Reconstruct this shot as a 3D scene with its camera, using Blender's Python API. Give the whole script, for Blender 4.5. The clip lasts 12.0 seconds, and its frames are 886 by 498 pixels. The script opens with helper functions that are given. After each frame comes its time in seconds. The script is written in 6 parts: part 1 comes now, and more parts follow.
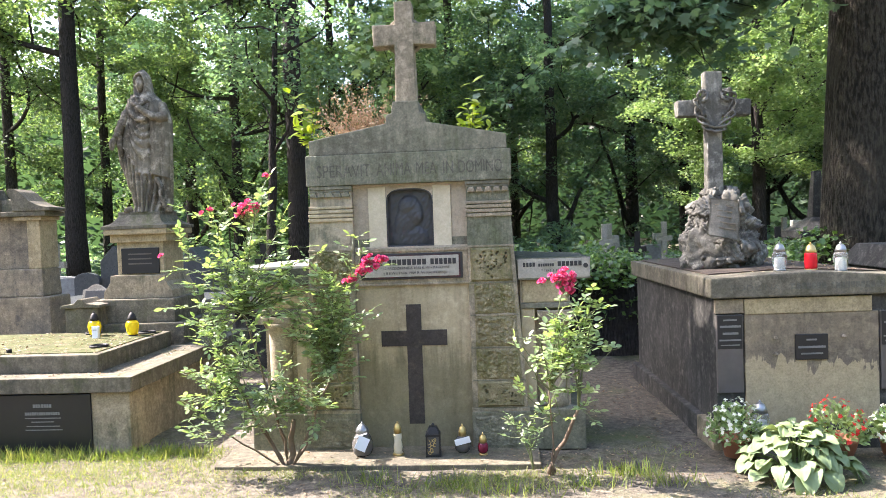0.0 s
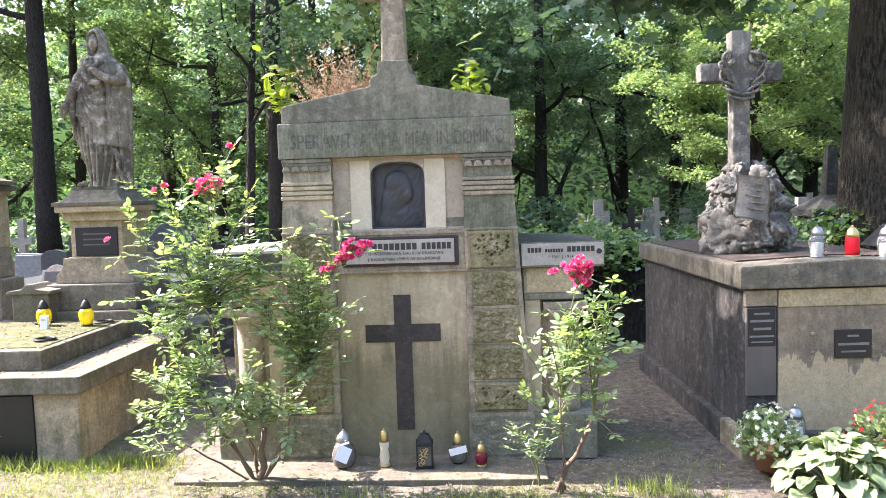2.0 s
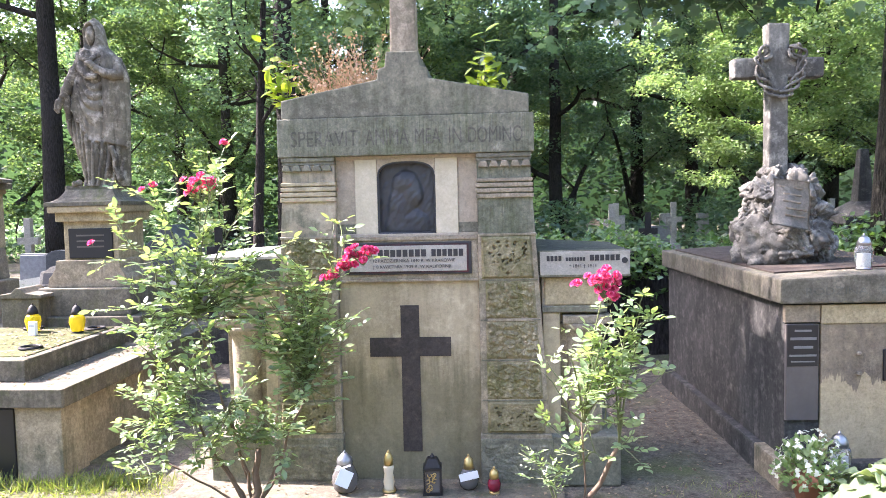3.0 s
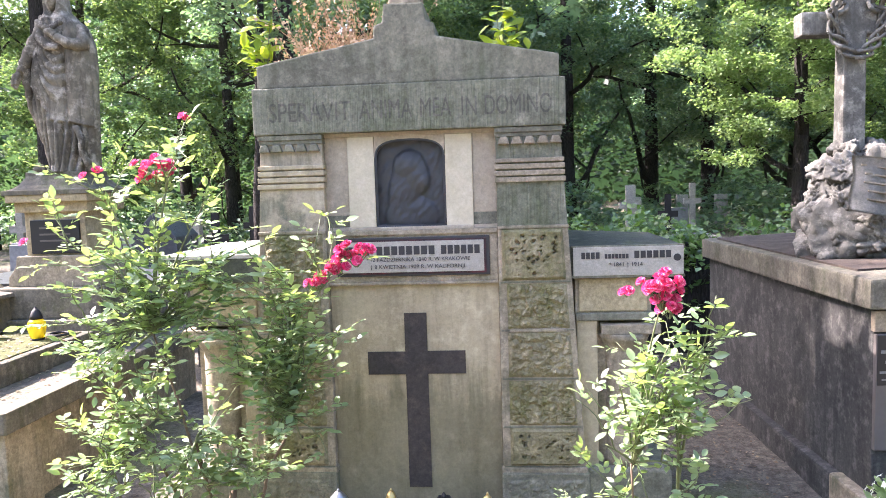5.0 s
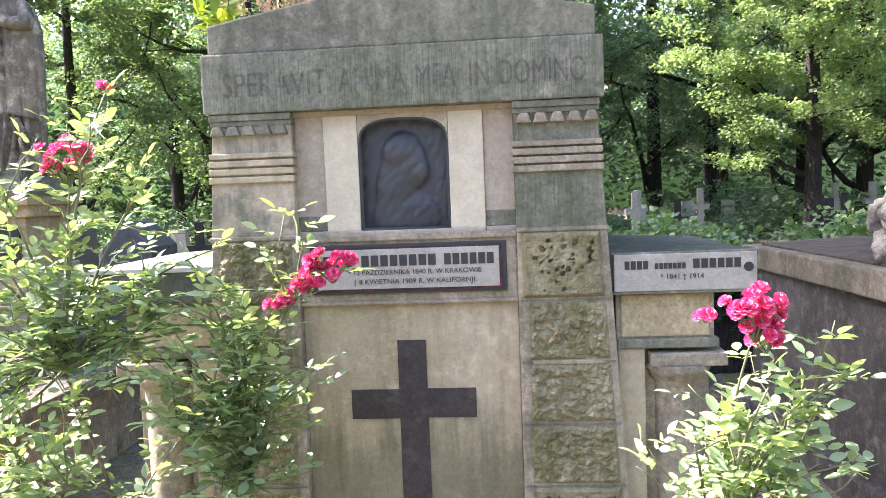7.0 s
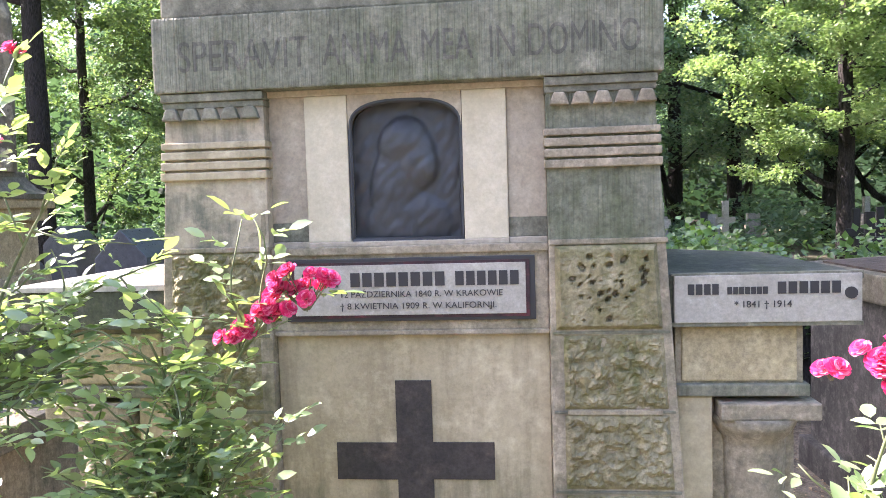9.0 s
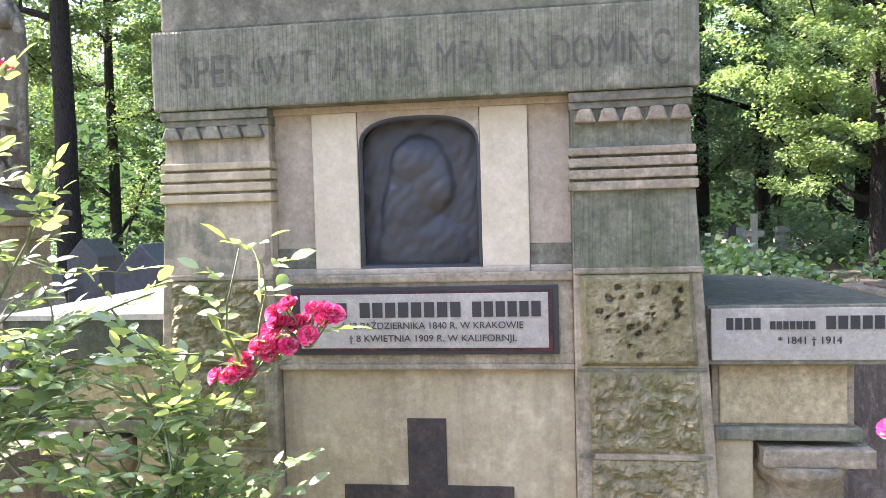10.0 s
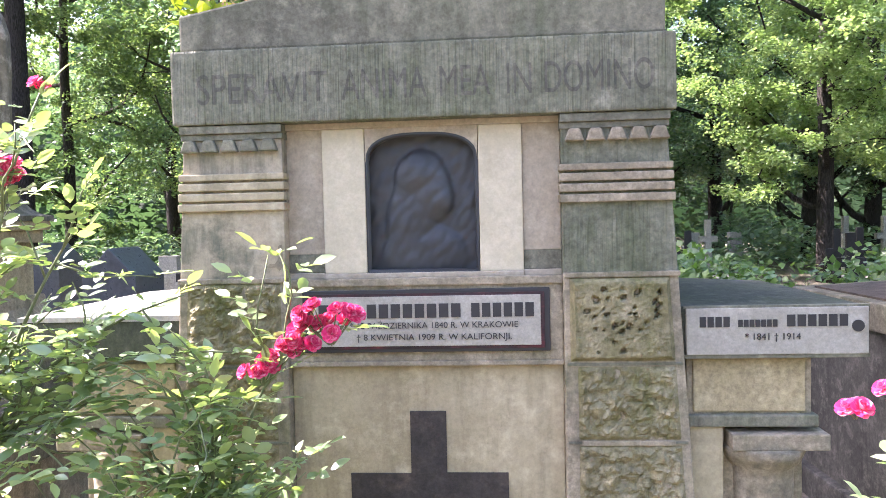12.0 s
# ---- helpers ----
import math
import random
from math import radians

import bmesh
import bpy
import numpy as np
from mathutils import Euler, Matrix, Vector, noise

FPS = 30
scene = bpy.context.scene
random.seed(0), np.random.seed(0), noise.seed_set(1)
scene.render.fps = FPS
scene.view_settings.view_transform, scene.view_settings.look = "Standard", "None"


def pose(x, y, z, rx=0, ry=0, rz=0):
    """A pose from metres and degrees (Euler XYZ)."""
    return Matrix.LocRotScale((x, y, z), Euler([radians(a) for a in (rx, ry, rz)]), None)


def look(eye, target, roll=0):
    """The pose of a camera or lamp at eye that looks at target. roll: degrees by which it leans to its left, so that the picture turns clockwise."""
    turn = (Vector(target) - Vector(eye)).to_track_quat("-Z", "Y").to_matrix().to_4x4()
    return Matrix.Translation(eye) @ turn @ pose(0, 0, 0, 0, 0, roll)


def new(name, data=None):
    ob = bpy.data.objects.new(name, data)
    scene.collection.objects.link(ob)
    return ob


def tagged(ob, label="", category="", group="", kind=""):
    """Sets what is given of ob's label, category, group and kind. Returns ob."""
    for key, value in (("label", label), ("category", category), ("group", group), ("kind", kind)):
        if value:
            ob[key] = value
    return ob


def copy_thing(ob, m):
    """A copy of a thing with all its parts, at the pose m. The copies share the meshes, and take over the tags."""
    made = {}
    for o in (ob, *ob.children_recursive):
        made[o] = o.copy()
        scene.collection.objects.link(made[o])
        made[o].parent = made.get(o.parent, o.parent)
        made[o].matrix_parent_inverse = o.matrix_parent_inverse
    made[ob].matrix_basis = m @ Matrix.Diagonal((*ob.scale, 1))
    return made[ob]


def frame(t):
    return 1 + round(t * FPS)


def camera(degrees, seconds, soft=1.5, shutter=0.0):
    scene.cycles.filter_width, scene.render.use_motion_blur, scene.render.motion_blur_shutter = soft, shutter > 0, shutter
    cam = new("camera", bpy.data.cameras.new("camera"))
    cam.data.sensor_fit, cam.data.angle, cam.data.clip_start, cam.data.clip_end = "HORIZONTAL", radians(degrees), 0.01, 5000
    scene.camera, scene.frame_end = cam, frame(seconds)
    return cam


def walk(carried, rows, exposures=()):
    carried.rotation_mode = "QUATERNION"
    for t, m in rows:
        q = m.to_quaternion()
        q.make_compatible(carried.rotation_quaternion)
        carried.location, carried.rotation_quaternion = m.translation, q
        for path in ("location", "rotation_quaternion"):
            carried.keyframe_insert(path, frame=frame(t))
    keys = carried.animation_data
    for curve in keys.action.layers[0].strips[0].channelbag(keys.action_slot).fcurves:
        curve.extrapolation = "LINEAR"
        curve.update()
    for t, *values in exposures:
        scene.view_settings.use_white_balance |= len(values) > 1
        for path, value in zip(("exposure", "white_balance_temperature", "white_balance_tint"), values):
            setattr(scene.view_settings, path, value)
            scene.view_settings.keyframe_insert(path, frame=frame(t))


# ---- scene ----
cam = camera(62.0, 12.0, soft=0.65)
PATH = [
    (0, (0.176, 0.328, 1.724), (0.022, 2.321, 1.66), -2.0),
    (0.5, (0.167, 0.471, 1.712), (-0.016, 2.461, 1.626), -1.5),
    (1, (0.113, 0.666, 1.752), (-0.052, 2.656, 1.641), -1.3),
    (1.5, (0.083, 0.829, 1.762), (-0.043, 2.82, 1.625), -1.6),
    (2, (0.068, 1.039, 1.762), (-0.047, 3.031, 1.626), -1.8),
    (2.5, (0.074, 1.232, 1.769), (-0.063, 3.224, 1.642), -1.7),
    (3, (0.048, 1.422, 1.764), (-0.099, 3.413, 1.636), -1.3),
    (3.2, (0.046, 1.505, 1.758), (-0.102, 3.496, 1.635), -1.2),
    (5, (-0.025, 2.216, 1.782), (-0.197, 4.201, 1.607), -1.8),
    (5.5, (-0.082, 2.42, 1.761), (-0.248, 4.407, 1.607), -1.8),
    (6, (-0.117, 2.617, 1.76), (-0.265, 4.606, 1.606), -2.4),
    (6.5, (-0.066, 2.854, 1.756), (-0.249, 4.838, 1.579), -2.4),
    (7, (-0.117, 3.027, 1.709), (-0.283, 5.014, 1.56), -2.2),
    (9, (-0.155, 3.651, 1.677), (-0.362, 5.637, 1.561), -1.7),
    (9.5, (-0.125, 3.769, 1.691), (-0.385, 5.749, 1.59), -1.6),
    (10, (-0.15, 3.817, 1.717), (-0.419, 5.797, 1.633), -1.6),
    (10.5, (-0.166, 3.813, 1.704), (-0.43, 5.795, 1.658), -1.7),
    (11, (-0.198, 3.77, 1.723), (-0.439, 5.755, 1.67), -1.6),
    (11.5, (-0.234, 3.699, 1.728), (-0.433, 5.688, 1.665), -1.4),
    (12, (-0.259, 3.614, 1.733), (-0.415, 5.606, 1.658), -1.4),
]
walk(cam, [(t, look(eye, target, roll)) for t, eye, target, roll in PATH],
     [(0, 2.54, 6250, 20), (1.5, 2.58, 6250, 21), (2.5, 2.90, 5980, 28), (6, 2.92, 6080, 29), (9, 3.0, 6120, 30), (12, 3.0, 6120, 30)])

# ---- world, sun ----
SUN_DIR = Vector((-0.70, 0.15, 0.70)).normalized()
world = bpy.data.worlds.new("sky_world")
scene.world = world
world.use_nodes = True
wn = world.node_tree.nodes
wl = world.node_tree.links
sky = wn.new("ShaderNodeTexSky")
sky.sky_type = "NISHITA"
sky.sun_disc = False
sky.sun_elevation = math.asin(SUN_DIR.z)
sky.sun_rotation = math.atan2(SUN_DIR.x, SUN_DIR.y)
sky.air_density = 1.2
sky.dust_density = 2.5
wl.new(sky.outputs[0], wn["Background"].inputs[0])
wn["Background"].inputs[1].default_value = 0.15
sun = new("sun", bpy.data.lights.new("sun", "SUN"))
sun.data.energy = 5.0
sun.data.angle = radians(0.55)
sun.data.color = (1.0, 0.93, 0.82)
sun.matrix_world = look(SUN_DIR * 40, (0, 0, 0))

# ---- materials ----


def nodes_of(name):
    m = bpy.data.materials.new(name)
    m.use_nodes = True
    nt = m.node_tree
    return m, nt, nt.nodes["Principled BSDF"]


def tex_noise(nt, vec, scale, detail=6.0, rough=0.6, stretch=None):
    n = nt.nodes.new("ShaderNodeTexNoise")
    n.inputs["Scale"].default_value = scale
    n.inputs["Detail"].default_value = detail
    n.inputs["Roughness"].default_value = rough
    if stretch:
        mp = nt.nodes.new("ShaderNodeMapping")
        mp.inputs["Scale"].default_value = stretch
        nt.links.new(vec, mp.inputs[0])
        vec = mp.outputs[0]
    nt.links.new(vec, n.inputs["Vector"])
    return n.outputs["Fac"]


def ramp(nt, fac, a, b, ca=(0, 0, 0, 1), cb=(1, 1, 1, 1)):
    r = nt.nodes.new("ShaderNodeValToRGB")
    r.color_ramp.elements[0].position, r.color_ramp.elements[1].position = a, b
    r.color_ramp.elements[0].color, r.color_ramp.elements[1].color = ca, cb
    nt.links.new(fac, r.inputs[0])
    return r.outputs[0]


def mix(nt, fac, a, b, mode="MIX"):
    x = nt.nodes.new("ShaderNodeMix")
    x.data_type, x.blend_type = "RGBA", mode
    for i, v in ((0, fac), (6, a), (7, b)):
        if isinstance(v, (int, float)):
            x.inputs[i].default_value = v
        elif isinstance(v, tuple):
            x.inputs[i].default_value = (*v[:3], 1)
        else:
            nt.links.new(v, x.inputs[i])
    return x.outputs[2]


def bump(nt, bsdf, height, strength=0.4, dist=0.01):
    b = nt.nodes.new("ShaderNodeBump")
    b.inputs["Strength"].default_value, b.inputs["Distance"].default_value = strength, dist
    nt.links.new(height, b.inputs["Height"])
    nt.links.new(b.outputs[0], bsdf.inputs["Normal"])


def stone(name, base, dark, light, moss=None, moss_at=(0.55, 0.75), rough=0.9, grain=60.0, tooled=False, relief=0.35, streak=0.5, damp=None, speck=0.55):
    """Weathered stone: blotches, vertical run-off streaks, grain, lichen."""
    m, nt, b = nodes_of(name)
    tc = nt.nodes.new("ShaderNodeTexCoord").outputs["Object"]
    big = tex_noise(nt, tc, 2.3, 5)
    mid = tex_noise(nt, tc, 11.0, 6, 0.7)
    run = tex_noise(nt, tc, 6.0, 5, 0.65, (2.2, 2.2, 0.28))
    fine = tex_noise(nt, tc, grain, 4, 0.75)
    c = mix(nt, ramp(nt, big, 0.32, 0.70), dark, base)
    c = mix(nt, ramp(nt, mid, 0.50, 0.75), c, light)
    blot = tex_noise(nt, tc, 5.3, 8, 0.75)
    c = mix(nt, mix(nt, min(1.0, streak * 1.3), (0, 0, 0), ramp(nt, blot, 0.56, 0.70)), c, tuple(v * 0.7 for v in dark))
    c = mix(nt, mix(nt, streak, (0, 0, 0), ramp(nt, run, 0.50, 0.72)), c, tuple(v * 0.55 for v in dark))
    if moss:
        sp = nt.nodes.new("ShaderNodeMath")
        sp.operation = "MULTIPLY"
        nt.links.new(ramp(nt, run, 0.35, 0.62), sp.inputs[0])
        nt.links.new(ramp(nt, tex_noise(nt, tc, 3.7, 6, 0.7), *moss_at), sp.inputs[1])
        c = mix(nt, sp.outputs[0], c, moss)
    if damp:
        # a damp line of its own: wavy, climbing from the foot of the stone
        sx = nt.nodes.new("ShaderNodeSeparateXYZ")
        nt.links.new(tc, sx.inputs[0])
        ad = nt.nodes.new("ShaderNodeMath")
        ad.operation = "MULTIPLY_ADD"
        ad.inputs[1].default_value = -1.3
        nt.links.new(mix(nt, 0.5, big, run), ad.inputs[0])
        nt.links.new(sx.outputs[2], ad.inputs[2])
        c = mix(nt, ramp(nt, ad.outputs[0], damp[0], damp[1], (1, 1, 1, 1), (0, 0, 0, 1)), c, mix(nt, 0.55, c, damp[2]))
    c = mix(nt, 0.1 + 0.8 * speck, c, ramp(nt, fine, 0.3, 0.72, (0.4, 0.4, 0.4, 1), (1.3, 1.27, 1.22, 1)), "MULTIPLY")
    c = mix(nt, speck, c, ramp(nt, tex_noise(nt, tc, 24.0, 6, 0.8), 0.34, 0.62, (0.45, 0.46, 0.42, 1), (1.18, 1.16, 1.12, 1)), "MULTIPLY")
    nt.links.new(c, b.inputs["Base Color"])
    b.inputs["Roughness"].default_value = rough
    b.inputs["Specular IOR Level"].default_value = 0.25
    h = mix(nt, 0.45, mid, fine)
    if tooled:
        h = mix(nt, 0.75, h, tex_noise(nt, tc, 110.0, 2, 0.5, (1.0, 0.2, 0.02)))
    bump(nt, b, h, relief, 0.012)
    return m


def plain(name, col, rough=0.5, metal=0.0, vary=0.25, scale=25.0, relief=0.1, spec=0.5):
    m, nt, b = nodes_of(name)
    tc = nt.nodes.new("ShaderNodeTexCoord").outputs["Object"]
    n = tex_noise(nt, tc, scale, 5, 0.65)
    n2 = tex_noise(nt, tc, scale * 0.17, 4, 0.6)
    c = mix(nt, n, tuple(v * (1 - vary) for v in col), tuple(min(1, v * (1 + vary)) for v in col))
    c = mix(nt, ramp(nt, n2, 0.35, 0.7), c, tuple(v * (1 - vary) for v in col))
    nt.links.new(c, b.inputs["Base Color"])
    nt.links.new(ramp(nt, n2, 0.2, 0.8, (rough * 0.8,) * 3 + (1,), (min(1, rough * 1.25),) * 3 + (1,)), b.inputs["Roughness"])
    b.inputs["Metallic"].default_value = metal
    b.inputs["Specular IOR Level"].default_value = spec
    bump(nt, b, n, relief, 0.004)
    return m


def leafy(name, c1, c2, c3, through_col, share=0.45, gloss=0.35, spec=0.4):
    """Leaves: a mix of skin and light let through, varied leaf by leaf."""
    m, nt, b = nodes_of(name)
    g = nt.nodes.new("ShaderNodeNewGeometry")
    r = nt.nodes.new("ShaderNodeValToRGB")
    r.color_ramp.elements[0].color, r.color_ramp.elements[1].color = (*c1, 1), (*c3, 1)
    e = r.color_ramp.elements.new(0.55)
    e.color = (*c2, 1)
    nt.links.new(g.outputs["Random Per Island"], r.inputs[0])
    tc = nt.nodes.new("ShaderNodeTexCoord").outputs["Object"]
    c = mix(nt, 0.5, r.outputs[0], ramp(nt, tex_noise(nt, tc, 0.9, 3), 0.3, 0.75, (0.5, 0.55, 0.5, 1), (1.3, 1.25, 1.0, 1)), "MULTIPLY")
    nt.links.new(c, b.inputs["Base Color"])
    b.inputs["Roughness"].default_value = gloss
    b.inputs["Specular IOR Level"].default_value = spec
    t = nt.nodes.new("ShaderNodeBsdfTranslucent")
    nt.links.new(mix(nt, 1.0, c, through_col, "MULTIPLY"), t.inputs[0])
    s = nt.nodes.new("ShaderNodeMixShader")
    s.inputs[0].default_value = share
    nt.links.new(b.outputs[0], s.inputs[1])
    nt.links.new(t.outputs[0], s.inputs[2])
    nt.links.new(s.outputs[0], nt.nodes["Material Output"].inputs[0])
    return m


MOSS = (0.085, 0.095, 0.045)
M_SAND = stone("weathered_sandstone", (0.38, 0.315, 0.225), (0.215, 0.185, 0.135), (0.49, 0.41, 0.305), MOSS, (0.5, 0.72))
M_RUST = stone("mossy_rough_sandstone", (0.30, 0.255, 0.155), (0.17, 0.15, 0.085), (0.42, 0.36, 0.24), (0.135, 0.135, 0.05), (0.40, 0.64), relief=0.9)
M_LID = stone("dull_lid_stone", (0.185, 0.165, 0.125), (0.10, 0.093, 0.073), (0.26, 0.23, 0.175), (0.08, 0.085, 0.05), (0.45, 0.68), streak=0.6, relief=0.6)
M_GREY = stone("grey_green_sandstone", (0.235, 0.222, 0.165), (0.13, 0.126, 0.095), (0.33, 0.305, 0.23), (0.12, 0.13, 0.085), (0.42, 0.68), streak=0.6)
M_FRIEZE = stone("tooled_grey_sandstone", (0.235, 0.23, 0.172), (0.135, 0.138, 0.10), (0.32, 0.305, 0.235), (0.11, 0.125, 0.07), (0.42, 0.68), streak=0.5, tooled=True, relief=1.0)
# Mossy stone, taken darker for the shade on the right wing roof.
M_ROOF = stone("mossy_shaded_roof_stone", (0.11, 0.11, 0.085), (0.06, 0.062, 0.05), (0.17, 0.16, 0.125), (0.07, 0.08, 0.045), (0.4, 0.65))
M_PANEL = stone("pale_render", (0.46, 0.385, 0.255), (0.335, 0.275, 0.175), (0.53, 0.45, 0.31), (0.16, 0.15, 0.095), (0.50, 0.68), relief=0.18, streak=0.45, speck=0.25)
M_DAMP = stone("damp_pale_render", (0.455, 0.38, 0.25), (0.32, 0.265, 0.17), (0.52, 0.44, 0.30), None, relief=0.18, streak=0.5, damp=(-0.30, 0.22, (0.085, 0.082, 0.04)), speck=0.25)
M_STAINED = stone("stained_pale_render", (0.45, 0.38, 0.275), (0.35, 0.29, 0.205), (0.52, 0.445, 0.33), (0.15, 0.145, 0.105), (0.46, 0.56), relief=0.2, streak=0.5, speck=0.3)
M_WHITE = stone("cream_stone", (0.54, 0.475, 0.345), (0.46, 0.40, 0.285), (0.58, 0.515, 0.385), relief=0.12, streak=0.15, speck=0.12)
M_PINK = stone("pinkish_stone", (0.42, 0.355, 0.265), (0.33, 0.275, 0.205), (0.48, 0.415, 0.32), relief=0.2, streak=0.3, speck=0.3)
M_BLACKP = stone("black_cross_paint", (0.068, 0.056, 0.05), (0.045, 0.039, 0.036), (0.105, 0.078, 0.066), relief=0.15, streak=0.1, rough=0.75)
M_BRONZE = plain("dark_bronze", (0.055, 0.056, 0.058), 0.55, 0.35, 0.4, 14, 0.25)
M_MARBLE = stone("white_marble", (0.40, 0.37, 0.315), (0.29, 0.267, 0.225), (0.46, 0.43, 0.37), relief=0.06, streak=0.2, grain=120, speck=0.3)
M_INK = plain("black_letter_paint", (0.025, 0.023, 0.023), 0.6)
M_REDF = stone("dark_worn_red_edge", (0.06, 0.035, 0.037), (0.035, 0.028, 0.028), (0.13, 0.05, 0.05), (0.20, 0.035, 0.045), (0.52, 0.66), relief=0.1, streak=0.2)
M_LETTER = stone("dark_carved_letters", (0.145, 0.138, 0.11), (0.085, 0.085, 0.07), (0.27, 0.25, 0.2), relief=0.5, tooled=True)
M_TOMB = stone("tomb_render", (0.38, 0.31, 0.21), (0.21, 0.178, 0.125), (0.47, 0.39, 0.275), (0.10, 0.105, 0.06), (0.5, 0.7), streak=0.55)
M_SLAB = stone("grave_slab_stone", (0.18, 0.157, 0.115), (0.09, 0.083, 0.064), (0.265, 0.23, 0.17), (0.10, 0.11, 0.045), (0.5, 0.7))
M_MOSSY = stone("mossy_slab_top", (0.095, 0.10, 0.032), (0.055, 0.06, 0.022), (0.20, 0.17, 0.115), (0.075, 0.085, 0.02), (0.35, 0.6), relief=0.6)
# Dark render; its pale patches are sun dapples painted into the colour.
M_DARKT = stone("dappled_dark_render", (0.085, 0.082, 0.075), (0.04, 0.039, 0.036), (0.17, 0.162, 0.145), (0.24, 0.225, 0.195), (0.60, 0.78), streak=0.6)
M_FRONT = stone("brown_grey_render", (0.32, 0.26, 0.175), (0.15, 0.13, 0.105), (0.40, 0.33, 0.23), (0.13, 0.115, 0.095), (0.56, 0.62), relief=0.35, streak=0.4)
M_PEELED = stone("peeling_brown_render", (0.27, 0.215, 0.145), (0.15, 0.125, 0.095), (0.34, 0.28, 0.19), relief=0.45, streak=0.4, damp=(-0.34, 0.02, (0.58, 0.47, 0.28)), speck=0.4)
M_OCHRE = stone("ochre_stone", (0.43, 0.35, 0.21), (0.29, 0.235, 0.145), (0.50, 0.42, 0.27), relief=0.25, streak=0.3)
M_STATUE = stone("statue_stone", (0.25, 0.217, 0.155), (0.07, 0.06, 0.044), (0.52, 0.46, 0.365), relief=0.25, streak=0.9, speck=0.3)
M_ROCK = stone("artificial_rock", (0.235, 0.225, 0.19), (0.07, 0.067, 0.058), (0.42, 0.40, 0.34), relief=0.6, streak=0.6, speck=0.4)
M_PLAQ = plain("black_glass_plaque", (0.010, 0.010, 0.012), 0.42, 0, 0.3, 18, 0.03)
M_BROWNP = plain("brown_stone_plaque", (0.10, 0.085, 0.075), 0.55, 0, 0.2, 30, 0.1)
M_SILVER = plain("grey_letter_paint", (0.55, 0.54, 0.50), 0.5)
M_FAINT = plain("faded_grey_letters", (0.16, 0.16, 0.155), 0.5)
M_IRON = plain("dark_iron", (0.035, 0.032, 0.03), 0.6, 0.6, 0.4)
M_GOLD = plain("gold_tin", (0.55, 0.40, 0.16), 0.35, 0.85, 0.2)
M_TIN = plain("silver_tin", (0.34, 0.34, 0.34), 0.35, 0.85, 0.2)
M_CLAY = plain("terracotta", (0.36, 0.15, 0.08), 0.8, 0, 0.25, 30, 0.2)
M_CARD = plain("white_card", (0.78, 0.78, 0.80), 0.6, 0, 0.05)
M_WAX = plain("white_wax", (0.75, 0.73, 0.68), 0.45, 0, 0.08)
M_GRANITE = plain("dark_granite", (0.07, 0.075, 0.08), 0.3, 0, 0.4, 90, 0.03)
M_GRANITE2 = plain("grey_granite", (0.22, 0.22, 0.22), 0.45, 0, 0.35, 70, 0.05)
M_PALE = stone("pale_grave_stone", (0.36, 0.345, 0.31), (0.25, 0.24, 0.21), (0.43, 0.41, 0.37), streak=0.3)
# Sunlight on the left wing roof is put into this paler stone.
M_LITROOF = stone("sunlit_roof_stone", (0.50, 0.46, 0.39), (0.38, 0.35, 0.30), (0.57, 0.53, 0.46), streak=0.2, speck=0.3)
# Leaf mould colour, darkened further to carry the shade over the lid.
M_SOIL_TOP = plain("shade_dark_leaf_mould", (0.055, 0.038, 0.025), 0.95, 0, 0.6, 60, 0.8)
M_PETAL = leafy("crimson_petal", (0.78, 0.05, 0.21), (0.87, 0.14, 0.33), (0.92, 0.42, 0.55), (1.0, 0.6, 0.8), 0.35, 0.5)
M_PETALR = leafy("scarlet_petal", (0.60, 0.015, 0.01), (0.72, 0.03, 0.02), (0.75, 0.06, 0.03), (1.0, 0.6, 0.5), 0.35, 0.5)
M_PETALW = leafy("white_petal", (0.75, 0.75, 0.68), (0.80, 0.80, 0.74), (0.82, 0.80, 0.70), (1, 1, 0.9), 0.3, 0.5)
M_ROSELEAF = leafy("rose_leaf", (0.155, 0.225, 0.12), (0.225, 0.305, 0.165), (0.31, 0.38, 0.215), (1.4, 1.5, 0.55), 0.42, 0.33, 1.0)
M_BEGONIA = leafy("begonia_leaf", (0.17, 0.25, 0.09), (0.24, 0.33, 0.13), (0.33, 0.40, 0.19), (1.2, 1.3, 0.5), 0.35, 0.35, 0.6)
M_FRESH = leafy("fresh_leaf", (0.18, 0.27, 0.03), (0.25, 0.34, 0.04), (0.32, 0.38, 0.05), (1.4, 1.4, 0.5), 0.55, 0.4)
M_HOSTA = leafy("hosta_leaf", (0.15, 0.22, 0.095), (0.20, 0.275, 0.13), (0.28, 0.345, 0.185), (1.1, 1.1, 0.5), 0.25, 0.5)
M_IVY = leafy("ivy_leaf", (0.07, 0.13, 0.04), (0.11, 0.19, 0.06), (0.17, 0.26, 0.075), (1.3, 1.4, 0.5), 0.4, 0.3, 0.6)
M_TREE = leafy("tree_leaf", (0.09, 0.145, 0.085), (0.14, 0.205, 0.11), (0.205, 0.265, 0.13), (1.5, 1.6, 0.75), 0.52, 0.4)
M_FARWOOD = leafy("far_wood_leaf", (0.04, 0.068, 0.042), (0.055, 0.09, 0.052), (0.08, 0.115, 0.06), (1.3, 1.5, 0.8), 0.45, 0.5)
# Blue is raised in this leaf colour to imitate haze over distance.
M_TREED = leafy("hazy_dark_tree_leaf", (0.095, 0.155, 0.115), (0.135, 0.205, 0.145), (0.19, 0.255, 0.155), (1.45, 1.65, 0.9), 0.48, 0.4)
